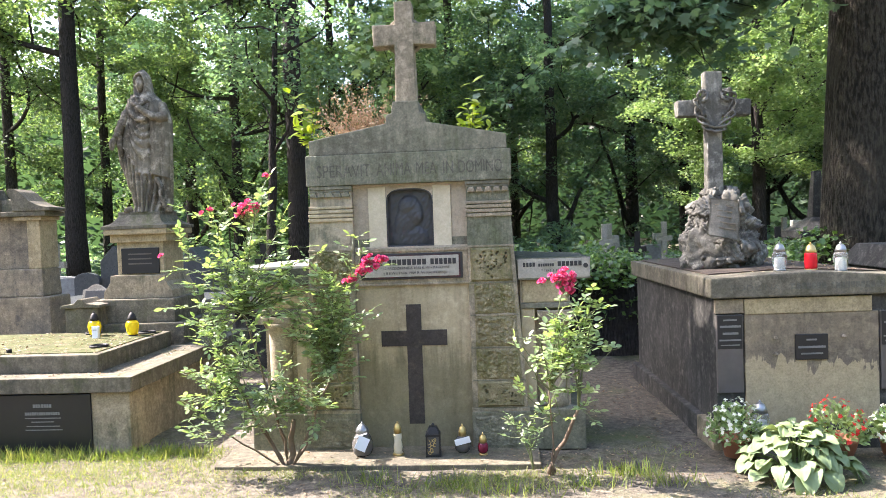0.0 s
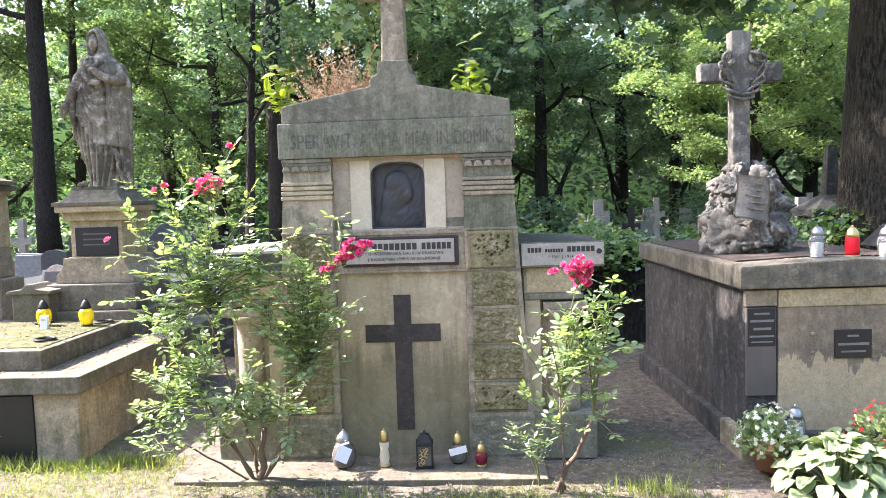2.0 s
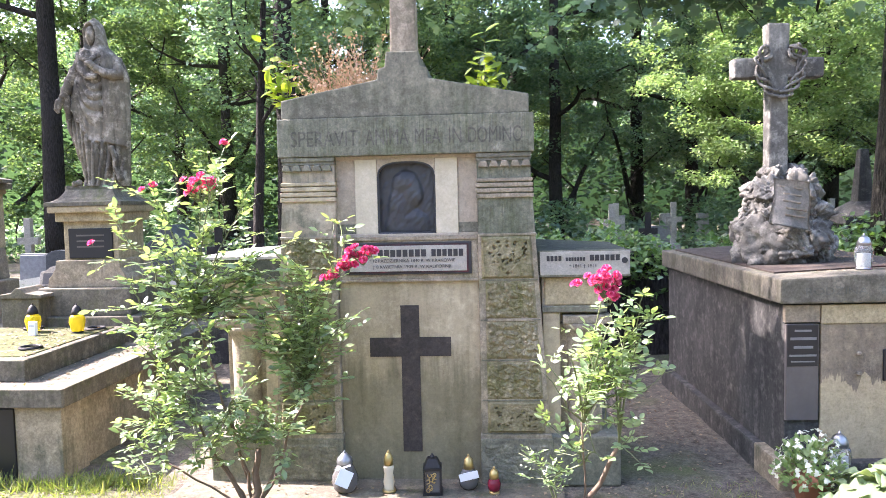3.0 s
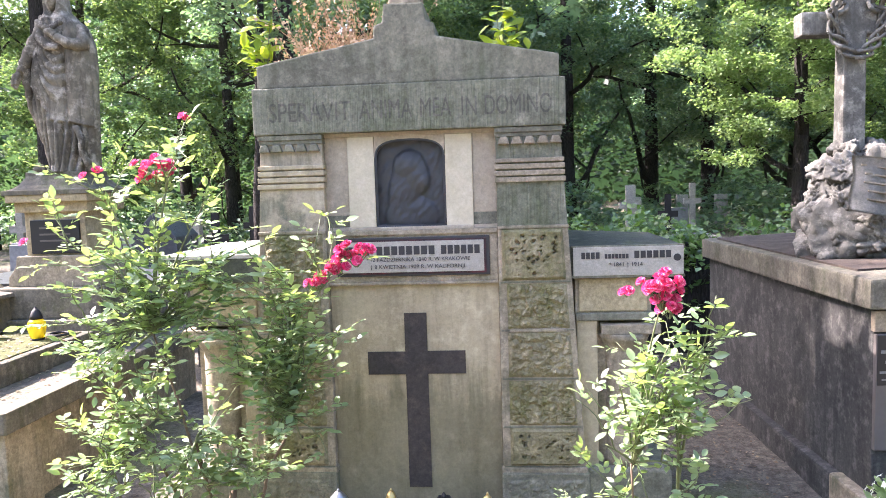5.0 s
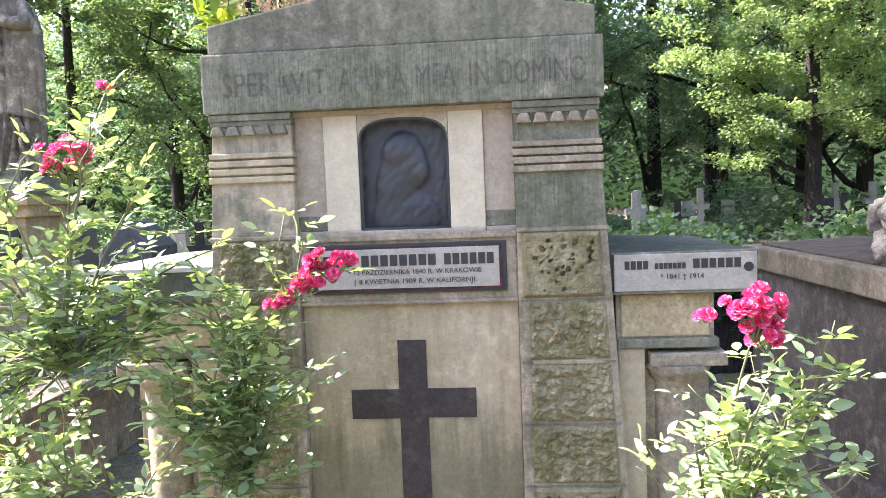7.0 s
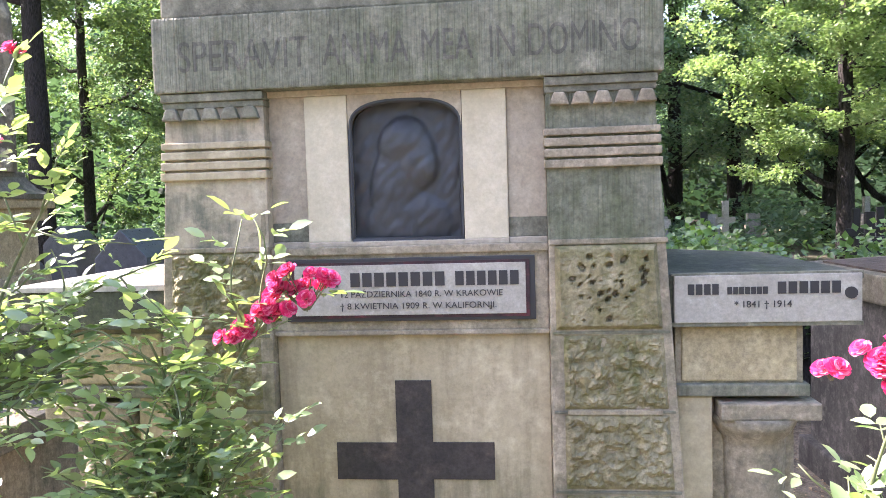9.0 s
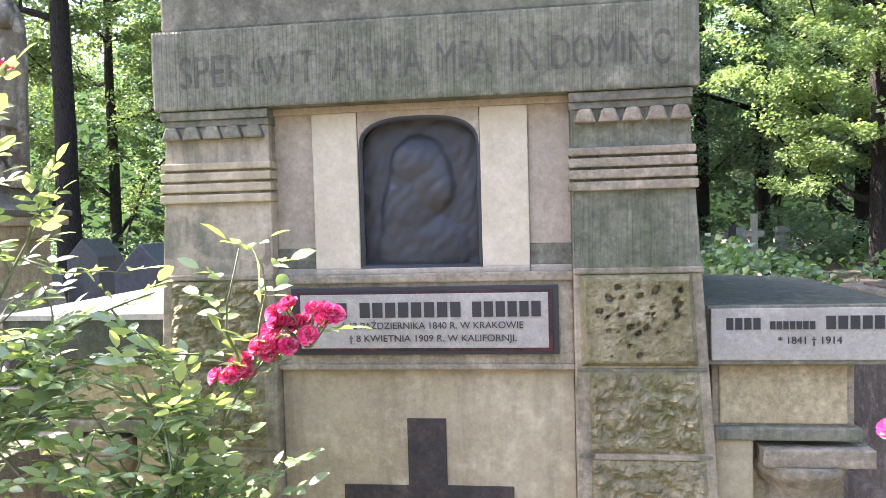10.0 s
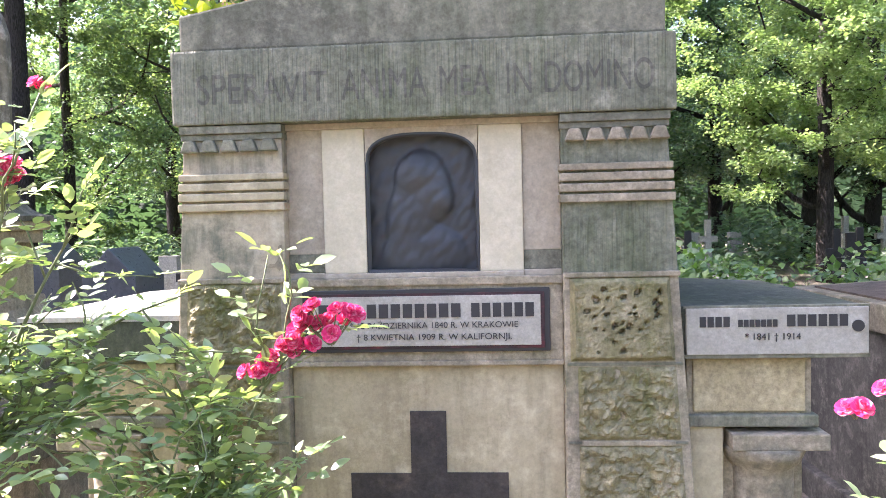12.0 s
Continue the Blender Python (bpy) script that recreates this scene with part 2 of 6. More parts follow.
# Sunlight and pale glare haze are put into these lighter leaf tones.
M_TREEB = leafy("sunlit_tree_leaf", (0.15, 0.23, 0.10), (0.21, 0.295, 0.14), (0.30, 0.37, 0.20), (1.45, 1.55, 0.85), 0.45, 0.4)
M_DRY = leafy("dry_stalk", (0.42, 0.27, 0.18), (0.53, 0.37, 0.26), (0.62, 0.48, 0.35), (1, 0.9, 0.6), 0.25, 0.8)
M_STEM = plain("green_brown_stem", (0.14, 0.16, 0.065), 0.6, 0, 0.4, 40, 0.2)
M_WOODST = plain("woody_stem", (0.16, 0.11, 0.07), 0.8, 0, 0.35, 40, 0.4)
M_GRASS = leafy("grass_blade", (0.115, 0.17, 0.042), (0.205, 0.26, 0.072), (0.35, 0.34, 0.15), (1.3, 1.3, 0.5), 0.4, 0.5)
M_LITTER = leafy("dry_leaf", (0.09, 0.06, 0.04), (0.22, 0.155, 0.10), (0.38, 0.30, 0.20), (1, 0.8, 0.5), 0.2, 0.7)


def bark_material(name, a, c):
    """Bark with long interlaced furrows and fine cracks across the ridges."""
    m, nt, b = nodes_of(name)
    tc = nt.nodes.new("ShaderNodeTexCoord").outputs["Object"]
    r1 = tex_noise(nt, tc, 36.0, 4, 0.6, (1.0, 1.0, 0.24))
    r2 = tex_noise(nt, tc, 2.0, 4)
    r3 = tex_noise(nt, tc, 60.0, 4, 0.7, (1.0, 1.0, 0.5))
    cc = mix(nt, ramp(nt, r1, 0.42, 0.60), a, c)
    cc = mix(nt, ramp(nt, r2, 0.45, 0.7), cc, tuple(v * 0.8 for v in c))
    cc = mix(nt, 0.6, cc, ramp(nt, r3, 0.3, 0.7, (0.55, 0.55, 0.55, 1), (1.25, 1.22, 1.18, 1)), "MULTIPLY")
    nt.links.new(cc, b.inputs["Base Color"])
    b.inputs["Roughness"].default_value = 0.95
    b.inputs["Specular IOR Level"].default_value = 0.15
    bump(nt, b, mix(nt, 0.25, ramp(nt, r1, 0.36, 0.64), r3), 1.0, 0.05)
    return m


M_BARK = bark_material("furrowed_bark", (0.026, 0.023, 0.018), (0.082, 0.072, 0.054))
M_BARKD = bark_material("dark_bark", (0.028, 0.025, 0.023), (0.065, 0.056, 0.05))


def glass_material(name, col, rough=0.08, trans=0.9):
    m, nt, b = nodes_of(name)
    tc = nt.nodes.new("ShaderNodeTexCoord").outputs["Object"]
    c = mix(nt, tex_noise(nt, tc, 20, 3), col, tuple(min(1, v * 1.15) for v in col))
    nt.links.new(c, b.inputs["Base Color"])
    b.inputs["Roughness"].default_value = rough
    b.inputs["Transmission Weight"].default_value = trans
    b.inputs["IOR"].default_value = 1.3
    return m


G_YELLOW = glass_material("yellow_glass", (0.95, 0.72, 0.02), 0.25, 0.55)
G_RED = glass_material("red_glass", (0.75, 0.02, 0.03), 0.2, 0.5)
G_DKRED = glass_material("dark_red_glass", (0.22, 0.02, 0.04), 0.2, 0.4)
G_CLEAR = glass_material("clear_glass", (0.72, 0.75, 0.73), 0.08, 0.9)
G_CREAM = glass_material("cream_glass", (0.75, 0.66, 0.48), 0.3, 0.35)
G_SMOKE = glass_material("smoky_glass", (0.16, 0.15, 0.14), 0.15, 0.4)


def ground_material():
    m, nt, b = nodes_of("cemetery_soil")
    tc = nt.nodes.new("ShaderNodeTexCoord").outputs["Object"]
    n1 = tex_noise(nt, tc, 0.9, 5, 0.65)
    n2 = tex_noise(nt, tc, 14.0, 6, 0.75)
    n3 = tex_noise(nt, tc, 70.0, 4, 0.7)
    c = mix(nt, ramp(nt, n2, 0.3, 0.72), (0.06, 0.05, 0.041), (0.275, 0.23, 0.18))
    c = mix(nt, ramp(nt, n1, 0.5, 0.66), c, (0.16, 0.16, 0.075))
    c = mix(nt, 0.75, c, ramp(nt, n3, 0.3, 0.75, (0.3, 0.4, 0.4, 1), (1.3, 1.25, 1.2, 1)), "MULTIPLY")
    nt.links.new(c, b.inputs["Base Color"])
    b.inputs["Roughness"].default_value = 0.97
    b.inputs["Specular IOR Level"].default_value = 0.1
    bump(nt, b, mix(nt, 0.5, n2, n3), 0.8, 0.03)
    return m


M_GROUND = ground_material()

# ---- mesh helpers ----


def link_mesh(name, me, material, parent=None, label=""):
    ob = new(name, me)
    if material:
        me.materials.append(material)
    if parent:
        ob.parent = parent
        if parent.data is None:
            ob.matrix_parent_inverse = Matrix.Translation(-parent.location) if not parent.rotation_euler.z else Matrix.Identity(4)
    if label:
        ob["label"] = label
    return ob


def part(name, bm, material, parent=None, label="", smooth=False):
    me = bpy.data.meshes.new(name)
    bmesh.ops.recalc_face_normals(bm, faces=bm.faces[:])
    bm.to_mesh(me)
    bm.free()
    if smooth:
        me.polygons.foreach_set("use_smooth", [True] * len(me.polygons))
    return link_mesh(name, me, material, parent, label)


def thing(name, at, label, category, group="", kind="", turn=0.0):
    e = new(name)
    e.location = at
    e.rotation_euler.z = radians(turn)
    e.empty_display_size = 0.1
    return tagged(e, label, category, group, kind)


def bevelled(bm, w=0.006, seg=2):
    edges = [e for e in bm.edges if len(e.link_faces) == 2 and e.calc_face_angle(0) > 0.5]
    if w > 0 and edges:
        bmesh.ops.bevel(bm, geom=edges, offset=w, segments=seg, affect="EDGES", profile=0.6, clamp_overlap=True)
    return bm


def box(x0, x1, y0, y1, z0, z1, w=0.006, top=None):
    """A bevelled block; top: (dx, dy) by which the top is drawn in."""
    bm = bmesh.new()
    dx, dy = top or (0, 0)
    lo = [bm.verts.new(p) for p in ((x0, y0, z0), (x1, y0, z0), (x1, y1, z0), (x0, y1, z0))]
    hi = [bm.verts.new(p) for p in ((x0 + dx, y0 + dy, z1), (x1 - dx, y0 + dy, z1), (x1 - dx, y1 - dy, z1), (x0 + dx, y1 - dy, z1))]
    bm.faces.new(lo)
    bm.faces.new(hi)
    for i in range(4):
        bm.faces.new((lo[i], lo[(i + 1) % 4], hi[(i + 1) % 4], hi[i]))
    bmesh.ops.recalc_face_normals(bm, faces=bm.faces[:])
    return bevelled(bm, w)


def prism(pts, y0, y1, w=0.006):
    """A polygon in x and z, drawn out along y."""
    bm = bmesh.new()
    a = [bm.verts.new((x, y0, z)) for x, z in pts]
    c = [bm.verts.new((x, y1, z)) for x, z in pts]
    bm.faces.new(a)
    bm.faces.new(c)
    n = len(pts)
    for i in range(n):
        bm.faces.new((a[i], a[(i + 1) % n], c[(i + 1) % n], c[i]))
    bmesh.ops.recalc_face_normals(bm, faces=bm.faces[:])
    return bevelled(bm, w)


def lathe(profile, at=(0, 0, 0), seg=20, a0=0.0, a1=2 * math.pi):
    """A turned form: profile of (radius, z)."""
    bm = bmesh.new()
    full = abs(a1 - a0 - 2 * math.pi) < 1e-6
    n = seg if full else seg + 1
    rings = []
    for r, z in profile:
        rings.append([bm.verts.new((at[0] + max(r, 1e-4) * math.cos(a0 + (a1 - a0) * i / seg), at[1] + max(r, 1e-4) * math.sin(a0 + (a1 - a0) * i / seg), at[2] + z)) for i in range(n)])
    for p, q in zip(rings, rings[1:]):
        for i in range(seg):
            j = (i + 1) % n
            bm.faces.new((p[i], p[j], q[j], q[i]))
    bm.faces.new(rings[0][::-1])
    bm.faces.new(rings[-1])
    return bm


def tube(bm, path, radii, seg=8):
    """A round stem along a path."""
    rings = []
    path = [Vector(p) for p in path]
    for i, p in enumerate(path):
        d = (path[min(i + 1, len(path) - 1)] - path[max(i - 1, 0)]).normalized()
        u = d.orthogonal().normalized() if i == 0 else (u - d * u.dot(d)).normalized()
        v = d.cross(u)
        r = radii[i]
        rings.append([bm.verts.new(p + (u * math.cos(2 * math.pi * k / seg) + v * math.sin(2 * math.pi * k / seg)) * r) for k in range(seg)])
    for p, q in zip(rings, rings[1:]):
        for k in range(seg):
            bm.faces.new((p[k], p[(k + 1) % seg], q[(k + 1) % seg], q[k]))
    bm.faces.new(rings[0][::-1])
    bm.faces.new(rings[-1])
    return bm


def rough_field(x0, x1, y, z0, z1, depth, pits, seed, nx=64, nz=42, x0b=None, x1b=None):
    """A rusticated stone field facing -y: a closed slab with a sunk rim, its face picked into points or bored with holes; bottom edges may differ for battered pilasters."""
    bm = bmesh.new()
    x0b = x0 if x0b is None else x0b
    x1b = x1 if x1b is None else x1b
    grid = []
    for j in range(nz + 1):
        v = j / nz
        row = []
        for i in range(nx + 1):
            u = i / nx
            xl, xr = x0b + (x0 - x0b) * v, x1b + (x1 - x1b) * v
            x, z = xl + (xr - xl) * u, z0 + (z1 - z0) * v
            edge = min(u * (xr - xl), (1 - u) * (xr - xl), v * (z1 - z0), (1 - v) * (z1 - z0))
            rim = min(1.0, edge / 0.014)
            q = Vector((x * 33 + seed * 7.3, seed * 3.1, z * 37))
            q += noise.noise_vector(q * 0.7) * 0.5
            cell = noise.voronoi(q)[0][0]
            soft = noise.noise(q * 0.55)
            if pits:
                hole = max(0.0, 0.36 - cell) * 3.2 * max(0.0, min(1.0, 0.75 + 1.6 * noise.noise(q * 0.33 + Vector((5.1, 0, 0)))))
                h = depth * rim * (0.75 + 0.2 * soft + 0.12 * noise.noise(q * 2.6)) - 0.05 * hole * (edge > 0.03)
            else:
                h = depth * rim * (0.95 - 0.85 * min(1.0, cell * 1.15) ** 0.7 + 0.35 * soft + 0.22 * noise.noise(q * 3.1))
            row.append(bm.verts.new((x, y - h, z)))
        grid.append(row)
    for j in range(nz):
        for i in range(nx):
            bm.faces.new((grid[j][i], grid[j][i + 1], grid[j + 1][i + 1], grid[j + 1][i]))
    rim = grid[0][:] + [r[-1] for r in grid[1:]] + grid[-1][-2::-1] + [r[0] for r in grid[-2:0:-1]]
    back = [bm.verts.new((p.co.x, y + 0.03, p.co.z)) for p in rim]
    n = len(rim)
    for k in range(n):
        bm.faces.new((rim[(k + 1) % n], rim[k], back[k], back[(k + 1) % n]))
    return bm


LEAF5 = (np.array([(0, 0, 0), (-0.37, 0.45, 0.07), (0, 0.5, 0.0), (0.37, 0.45, 0.07), (0, 1, -0.06)], float), [(0, 3, 2), (0, 2, 1), (2, 3, 4), (2, 4, 1)])
ROUND = (np.array([(0, 0, 0), (0.18, 0.2, 0.03), (0.255, 0.48, 0.05), (0.16, 0.78, 0.03), (0, 1, -0.06), (-0.16, 0.78, 0.03), (-0.255, 0.48, 0.05), (-0.18, 0.2, 0.03), (0, 0.35, 0.0), (0, 0.7, -0.01)], float), [(0, 1, 2, 8), (8, 2, 3, 9), (9, 3, 4), (0, 8, 6, 7), (8, 9, 5, 6), (9, 4, 5)])
LEAF4 = (np.array([(0, 0, 0), (0.36, 0.5, 0.05), (0, 1, -0.04), (-0.36, 0.5, 0.05)], float), [(0, 1, 2, 3)])
MAPLE = (np.array([(0, 0, 0), (0.30, 0.10, 0), (0.55, 0.35, 0.05), (0.28, 0.45, 0.0), (0.42, 0.85, -0.03), (0.12, 0.70, 0), (0, 1.08, -0.06), (-0.12, 0.70, 0), (-0.42, 0.85, -0.03), (-0.28, 0.45, 0), (-0.55, 0.35, 0.05), (-0.30, 0.10, 0)], float), [tuple(range(12))])
BLADE = (np.array([(-0.035, 0, 0), (0.035, 0, 0), (0.024, 0.55, 0.06), (-0.024, 0.55, 0.06), (0, 1, 0.26)], float), [(0, 1, 2, 3), (3, 2, 4)])


def leaf_mesh(name, centers, along, up, sizes, template=LEAF5):
    """Many leaves in one mesh: a base point, the way it points, roughly which way its face looks, and its length."""
    T, faces = template
    c, a, n = (np.asarray(v, float) for v in (centers, along, up))
    s = np.asarray(sizes, float).reshape(-1, 1, 1)
    a = a / np.maximum(np.linalg.norm(a, axis=1, keepdims=True), 1e-9)
    r = np.cross(a, n)
    r /= np.maximum(np.linalg.norm(r, axis=1, keepdims=True), 1e-9)
    n = np.cross(r, a)
    P = c[:, None, :] + s * (T[None, :, 0:1] * r[:, None, :] + T[None, :, 1:2] * a[:, None, :] + T[None, :, 2:3] * n[:, None, :])
    N, k = len(c), len(T)
    me = bpy.data.meshes.new(name)
    me.vertices.add(N * k)
    me.vertices.foreach_set("co", P.reshape(-1))
    flat = np.concatenate([np.array(f) for f in faces])
    cnt = np.array([len(f) for f in faces])
    loops = (np.arange(N)[:, None] * k + flat[None, :]).reshape(-1)
    tot = np.tile(cnt, N)
    me.loops.add(len(loops))
    me.loops.foreach_set("vertex_index", loops.astype(np.int32))
    me.polygons.add(len(tot))
    start = np.concatenate([[0], np.cumsum(tot)[:-1]])
    me.polygons.foreach_set("loop_start", start.astype(np.int32))
    me.polygons.foreach_set("loop_total", tot.astype(np.int32))
    me.update(calc_edges=True)
    me.validate()
    return me


def rand_dirs(rng, n, flat=1.0):
    d = rng.normal(size=(n, 3))
    d[:, 2] *= flat
    return d / np.linalg.norm(d, axis=1, keepdims=True)


def lettering(body, height, width, at, material, parent, name="inscription", thick=0.0015):
    """Flat letters that face -y; width stretches the line to that length."""
    cu = bpy.data.curves.new(name, "FONT")
    cu.body, cu.size, cu.extrude = body, 1.0, 0.0
    cu.align_x, cu.align_y = "LEFT", "BOTTOM_BASELINE"
    tmp = new(name, cu)
    bpy.context.view_layer.update()
    me = bpy.data.meshes.new_from_object(tmp.evaluated_get(bpy.context.evaluated_depsgraph_get()))
    bpy.data.objects.remove(tmp)
    co = np.empty(len(me.vertices) * 3)
    me.vertices.foreach_get("co", co)
    co = co.reshape(-1, 3)
    lo, hi = co.min(0), co.max(0)
    sx, sz = width / (hi[0] - lo[0]), height / 0.73
    out = np.stack([at[0] + (co[:, 0] - lo[0]) * sx, np.full(len(co), at[1]), at[2] + co[:, 1] * sz], 1)
    me.vertices.foreach_set("co", out.reshape(-1))
    me.name = name
    bm = bmesh.new()
    bm.from_mesh(me)
    res = bmesh.ops.extrude_face_region(bm, geom=bm.faces[:])
    for v in (g for g in res["geom"] if isinstance(g, bmesh.types.BMVert)):
        v.co.y -= thick
    # one part for each letter
    left = set(bm.verts)
    first = None
    while left:
        seed = left.pop()
        island, todo = {seed}, [seed]
        while todo:
            for e in todo.pop().link_edges:
                for v in e.verts:
                    if v in left:
                        left.discard(v)
                        island.add(v)
                        todo.append(v)
        one = bmesh.new()
        made = {v: one.verts.new(v.co) for v in sorted(island, key=lambda q: q.index)}
        for f in {f for v in island for f in v.link_faces}:
            one.faces.new([made[v] for v in f.verts])
        first = part("letter", one, material, parent)
    bm.free()
    return first


def bars(rows, y, material, parent, name="illegible_line"):
    """Writing that is not spelt out: rows of (x0, x1, z, height), each a plain bar, or for larger writing a run of short bars facing -y."""
    for x0, x1, z, h in rows:
        n = max(1, round((x1 - x0) / (0.82 * h))) if h >= 0.02 else 1
        step = (x1 - x0) / n
        gap = 0.22 * step if n > 1 else 0.0
        for k in range(n):
            part(name, box(x0 + k * step, x0 + (k + 1) * step - gap, y - 0.0015, y + 0.002, z, z + h, 0), material, parent)


# ---- ground ----


def ground_height(x, y):
    return 0.02 * noise.noise(Vector((x * 0.8, y * 0.8, 0.3))) + 0.012 * noise.noise(Vector((x * 3.1, y * 3.1, 1.7)))


def build_ground():
    bm = bmesh.new()
    xs = [-300, -120, -60, -30, -18, -12, -9, -7.5] + [-6 + 0.15 * i for i in range(74)] + [5.5, 7, 9, 12, 18, 30, 60, 120, 300]
    ys = [-300, -120, -60, -30, -15, -8, -4, -1, 1, 2.5, 3.2] + [3.5 + 0.12 * i for i in range(40)] + [8.8, 10, 12, 15, 20, 28, 40, 60, 120, 300]
    rows = [[bm.verts.new((x, y, ground_height(x, y) - 0.005)) for x in xs] for y in ys]
    for p, q in zip(rows, rows[1:]):
        for i in range(len(xs) - 1):
            bm.faces.new((p[i], p[i + 1], q[i + 1], q[i]))
    tagged(part("ground", bm, M_GROUND, smooth=True), "bare brown cemetery soil with thin grass and leaf litter", "ground", kind="structure")


build_ground()
tagged(part("foot_slab_pavement", box(-1.95, 0.42, 5.50, 6.0, -0.05, 0.022, 0.008), M_SLAB), "worn grey stone paving slab in front of the tomb", "pavement", kind="structure")

# ---- central tomb ----
C = -0.505
F = 5.905


def mirror_x(x):
    return 2 * C - x


def build_tomb():
    tomb = thing("tomb_monument", (C, 6.35, 0), "weathered sandstone family tomb with stone cross, relief and plaque", "tomb")
    part("core", box(C - 0.74, C + 0.74, 6.06, 6.85, 0.0, 2.05, 0), M_SAND, tomb)
    part("base_course", box(C - 0.86, C + 0.86, 5.975, 6.9, 0.0, 0.06, 0.008), M_GREY, tomb)
    # panel with the black cross
    panel = part("panel", box(C - 0.436, C + 0.436, 5.95, 6.07, 0.0, 1.29, 0.003), M_DAMP, tomb, "pale stained render panel, green with damp below")
    cross = prism([(C - 0.058, 0.2), (C + 0.062, 0.2), (C + 0.06, 0.806), (C + 0.256, 0.806), (C + 0.256, 0.926), (C + 0.06, 0.926), (C + 0.06, 1.126), (C - 0.056, 1.126), (C - 0.056, 0.924), (C - 0.253, 0.924), (C - 0.253, 0.804), (C - 0.056, 0.804)], 5.944, 5.952, 0.001)
    part("painted_cross", cross, M_BLACKP, panel, "flat black cross on the panel")
    # inscription block
    block = part("plaque_block", box(C - 0.437, C + 0.437, 5.928, 6.07, 1.29, 1.545, 0.006), M_SAND, tomb)
    part("moulding", box(C - 0.437, C + 0.437, 5.918, 6.0, 1.532, 1.558, 0.005), M_SAND, tomb)
    part("moulding", box(C - 0.437, C + 0.437, 5.922, 6.0, 1.276, 1.292, 0.004), M_SAND, tomb)
    plaque = part("plaque", box(C - 0.389, C + 0.395, 5.916, 5.935, 1.322, 1.520, 0.003), M_INK, tomb, "white marble plaque with a black and dark red border")
    part("plaque_edge", box(C - 0.372, C + 0.378, 5.9125, 5.93, 1.333, 1.509, 0.001), M_REDF, plaque)
    part("plaque_field", box(C - 0.360, C + 0.366, 5.9095, 5.93, 1.342, 1.500, 0.002), M_MARBLE, plaque)
    y = 5.9088
    bars([(C - 0.335, C - 0.21, 1.432, 0.044), (C - 0.18, C + 0.125, 1.432, 0.044), (C + 0.15, C + 0.352, 1.432, 0.044)], y, M_INK, plaque)
    lettering("* 12 PAŹDZIERNIKA 1840 R. W KRAKOWIE", 0.020, 0.53, (C - 0.235, y, 1.399), M_INK, plaque)
    lettering("† 8 KWIETNIA 1909 R. W KALIFORNJI.", 0.020, 0.49, (C - 0.215, y, 1.362), M_INK, plaque)
    # niche storey
    part("niche_back", box(C - 0.25, C + 0.25, 6.03, 6.07, 1.558, 2.05, 0), M_PINK, tomb)
    for s in (-1, 1):
        xs = sorted((C + s * 0.318, C + s * 0.437))
        part("pink_strip", box(xs[0], xs[1], 5.956, 6.07, 1.636, 2.052, 0.003), M_PINK, tomb)
        part("grey_block", box(xs[0], xs[1], 5.953, 6.07, 1.576, 1.636, 0.003), M_GREY, tomb)
        part("sill_strip", box(xs[0], xs[1], 5.945, 6.07, 1.556, 1.576, 0.003), M_PINK, tomb)
        xs = sorted((C + s * 0.181, C + s * 0.318))
        part("cream_strip", box(xs[0], xs[1], 5.944, 6.07, 1.572, 2.034, 0.004), M_WHITE, tomb)
    part("niche_sill", box(C - 0.318, C + 0.318, 5.935, 6.07, 1.556, 1.573, 0.004), M_PINK, tomb)
    arch = [(C - 0.179, 2.034), (C - 0.179, 1.925)]
    for i in range(17):
        a = math.pi - math.pi * i / 16
        arch.append((C + 0.178 * math.copysign(abs(math.cos(a)) ** 0.72, math.cos(a)), 1.93 + 0.088 * math.sin(a) ** 0.8))
    arch += [(C + 0.179, 1.925), (C + 0.179, 2.034)]
    part("niche_arch", prism(arch, 5.948, 6.05, 0), M_PINK, tomb)
    part("niche_lintel", box(C - 0.437, C + 0.437, 5.94, 6.07, 2.034, 2.054, 0.003), M_PINK, tomb)
    relief = relief_plate()
    part("bronze_relief", relief, M_BRONZE, tomb, "dark bronze arched relief plate", smooth=True)
    frame_pts = [(C - 0.176, 1.576)] + [(C + 0.176 * math.copysign(abs(math.cos(a)) ** 0.72, math.cos(a)), 1.928 + 0.086 * abs(math.sin(a)) ** 0.8) for a in [math.pi - math.pi * i / 16 for i in range(17)]] + [(C + 0.176, 1.576)]
    bm = bmesh.new()
    loop = [(x, 5.957, z) for x, z in frame_pts]
    tube(bm, loop + [loop[0]], [0.009] * (len(loop) + 1), 6)
    part("niche_rim", bm, M_BRONZE, tomb, "dark metal rim")
    # pilasters
    for s in (-1, 1):
        def X(a, b):
            return tuple(sorted((C + s * a, C + s * b)))
        x0, x1 = X(0.437, 0.753)
        xo = 0.795
        pil = part("pilaster", prism([(C + s * 0.437, 0.30), (C + s * 0.86, 0.30), (C + s * 0.785, 1.556), (C + s * 0.437, 1.556)], F, 6.8, 0.006), M_SAND if s > 0 else M_SAND, tomb)
        part("pilaster_plinth", prism([(C + s * 0.43, 0.0), (C + s * 0.885, 0.0), (C + s * 0.875, 0.30), (C + s * 0.43, 0.30)], F - 0.02, 6.82, 0.01), M_GREY, tomb)
        part("plinth_moulding", box(*X(0.43, 0.868), F - 0.012, 6.5, 0.285, 0.325, 0.008), M_SAND, tomb)
        part("rough_block", rough_field(*X(0.455, 0.86), F - 0.02, 0.03, 0.265, 0.012, False, 11 + s), M_GREY, tomb)
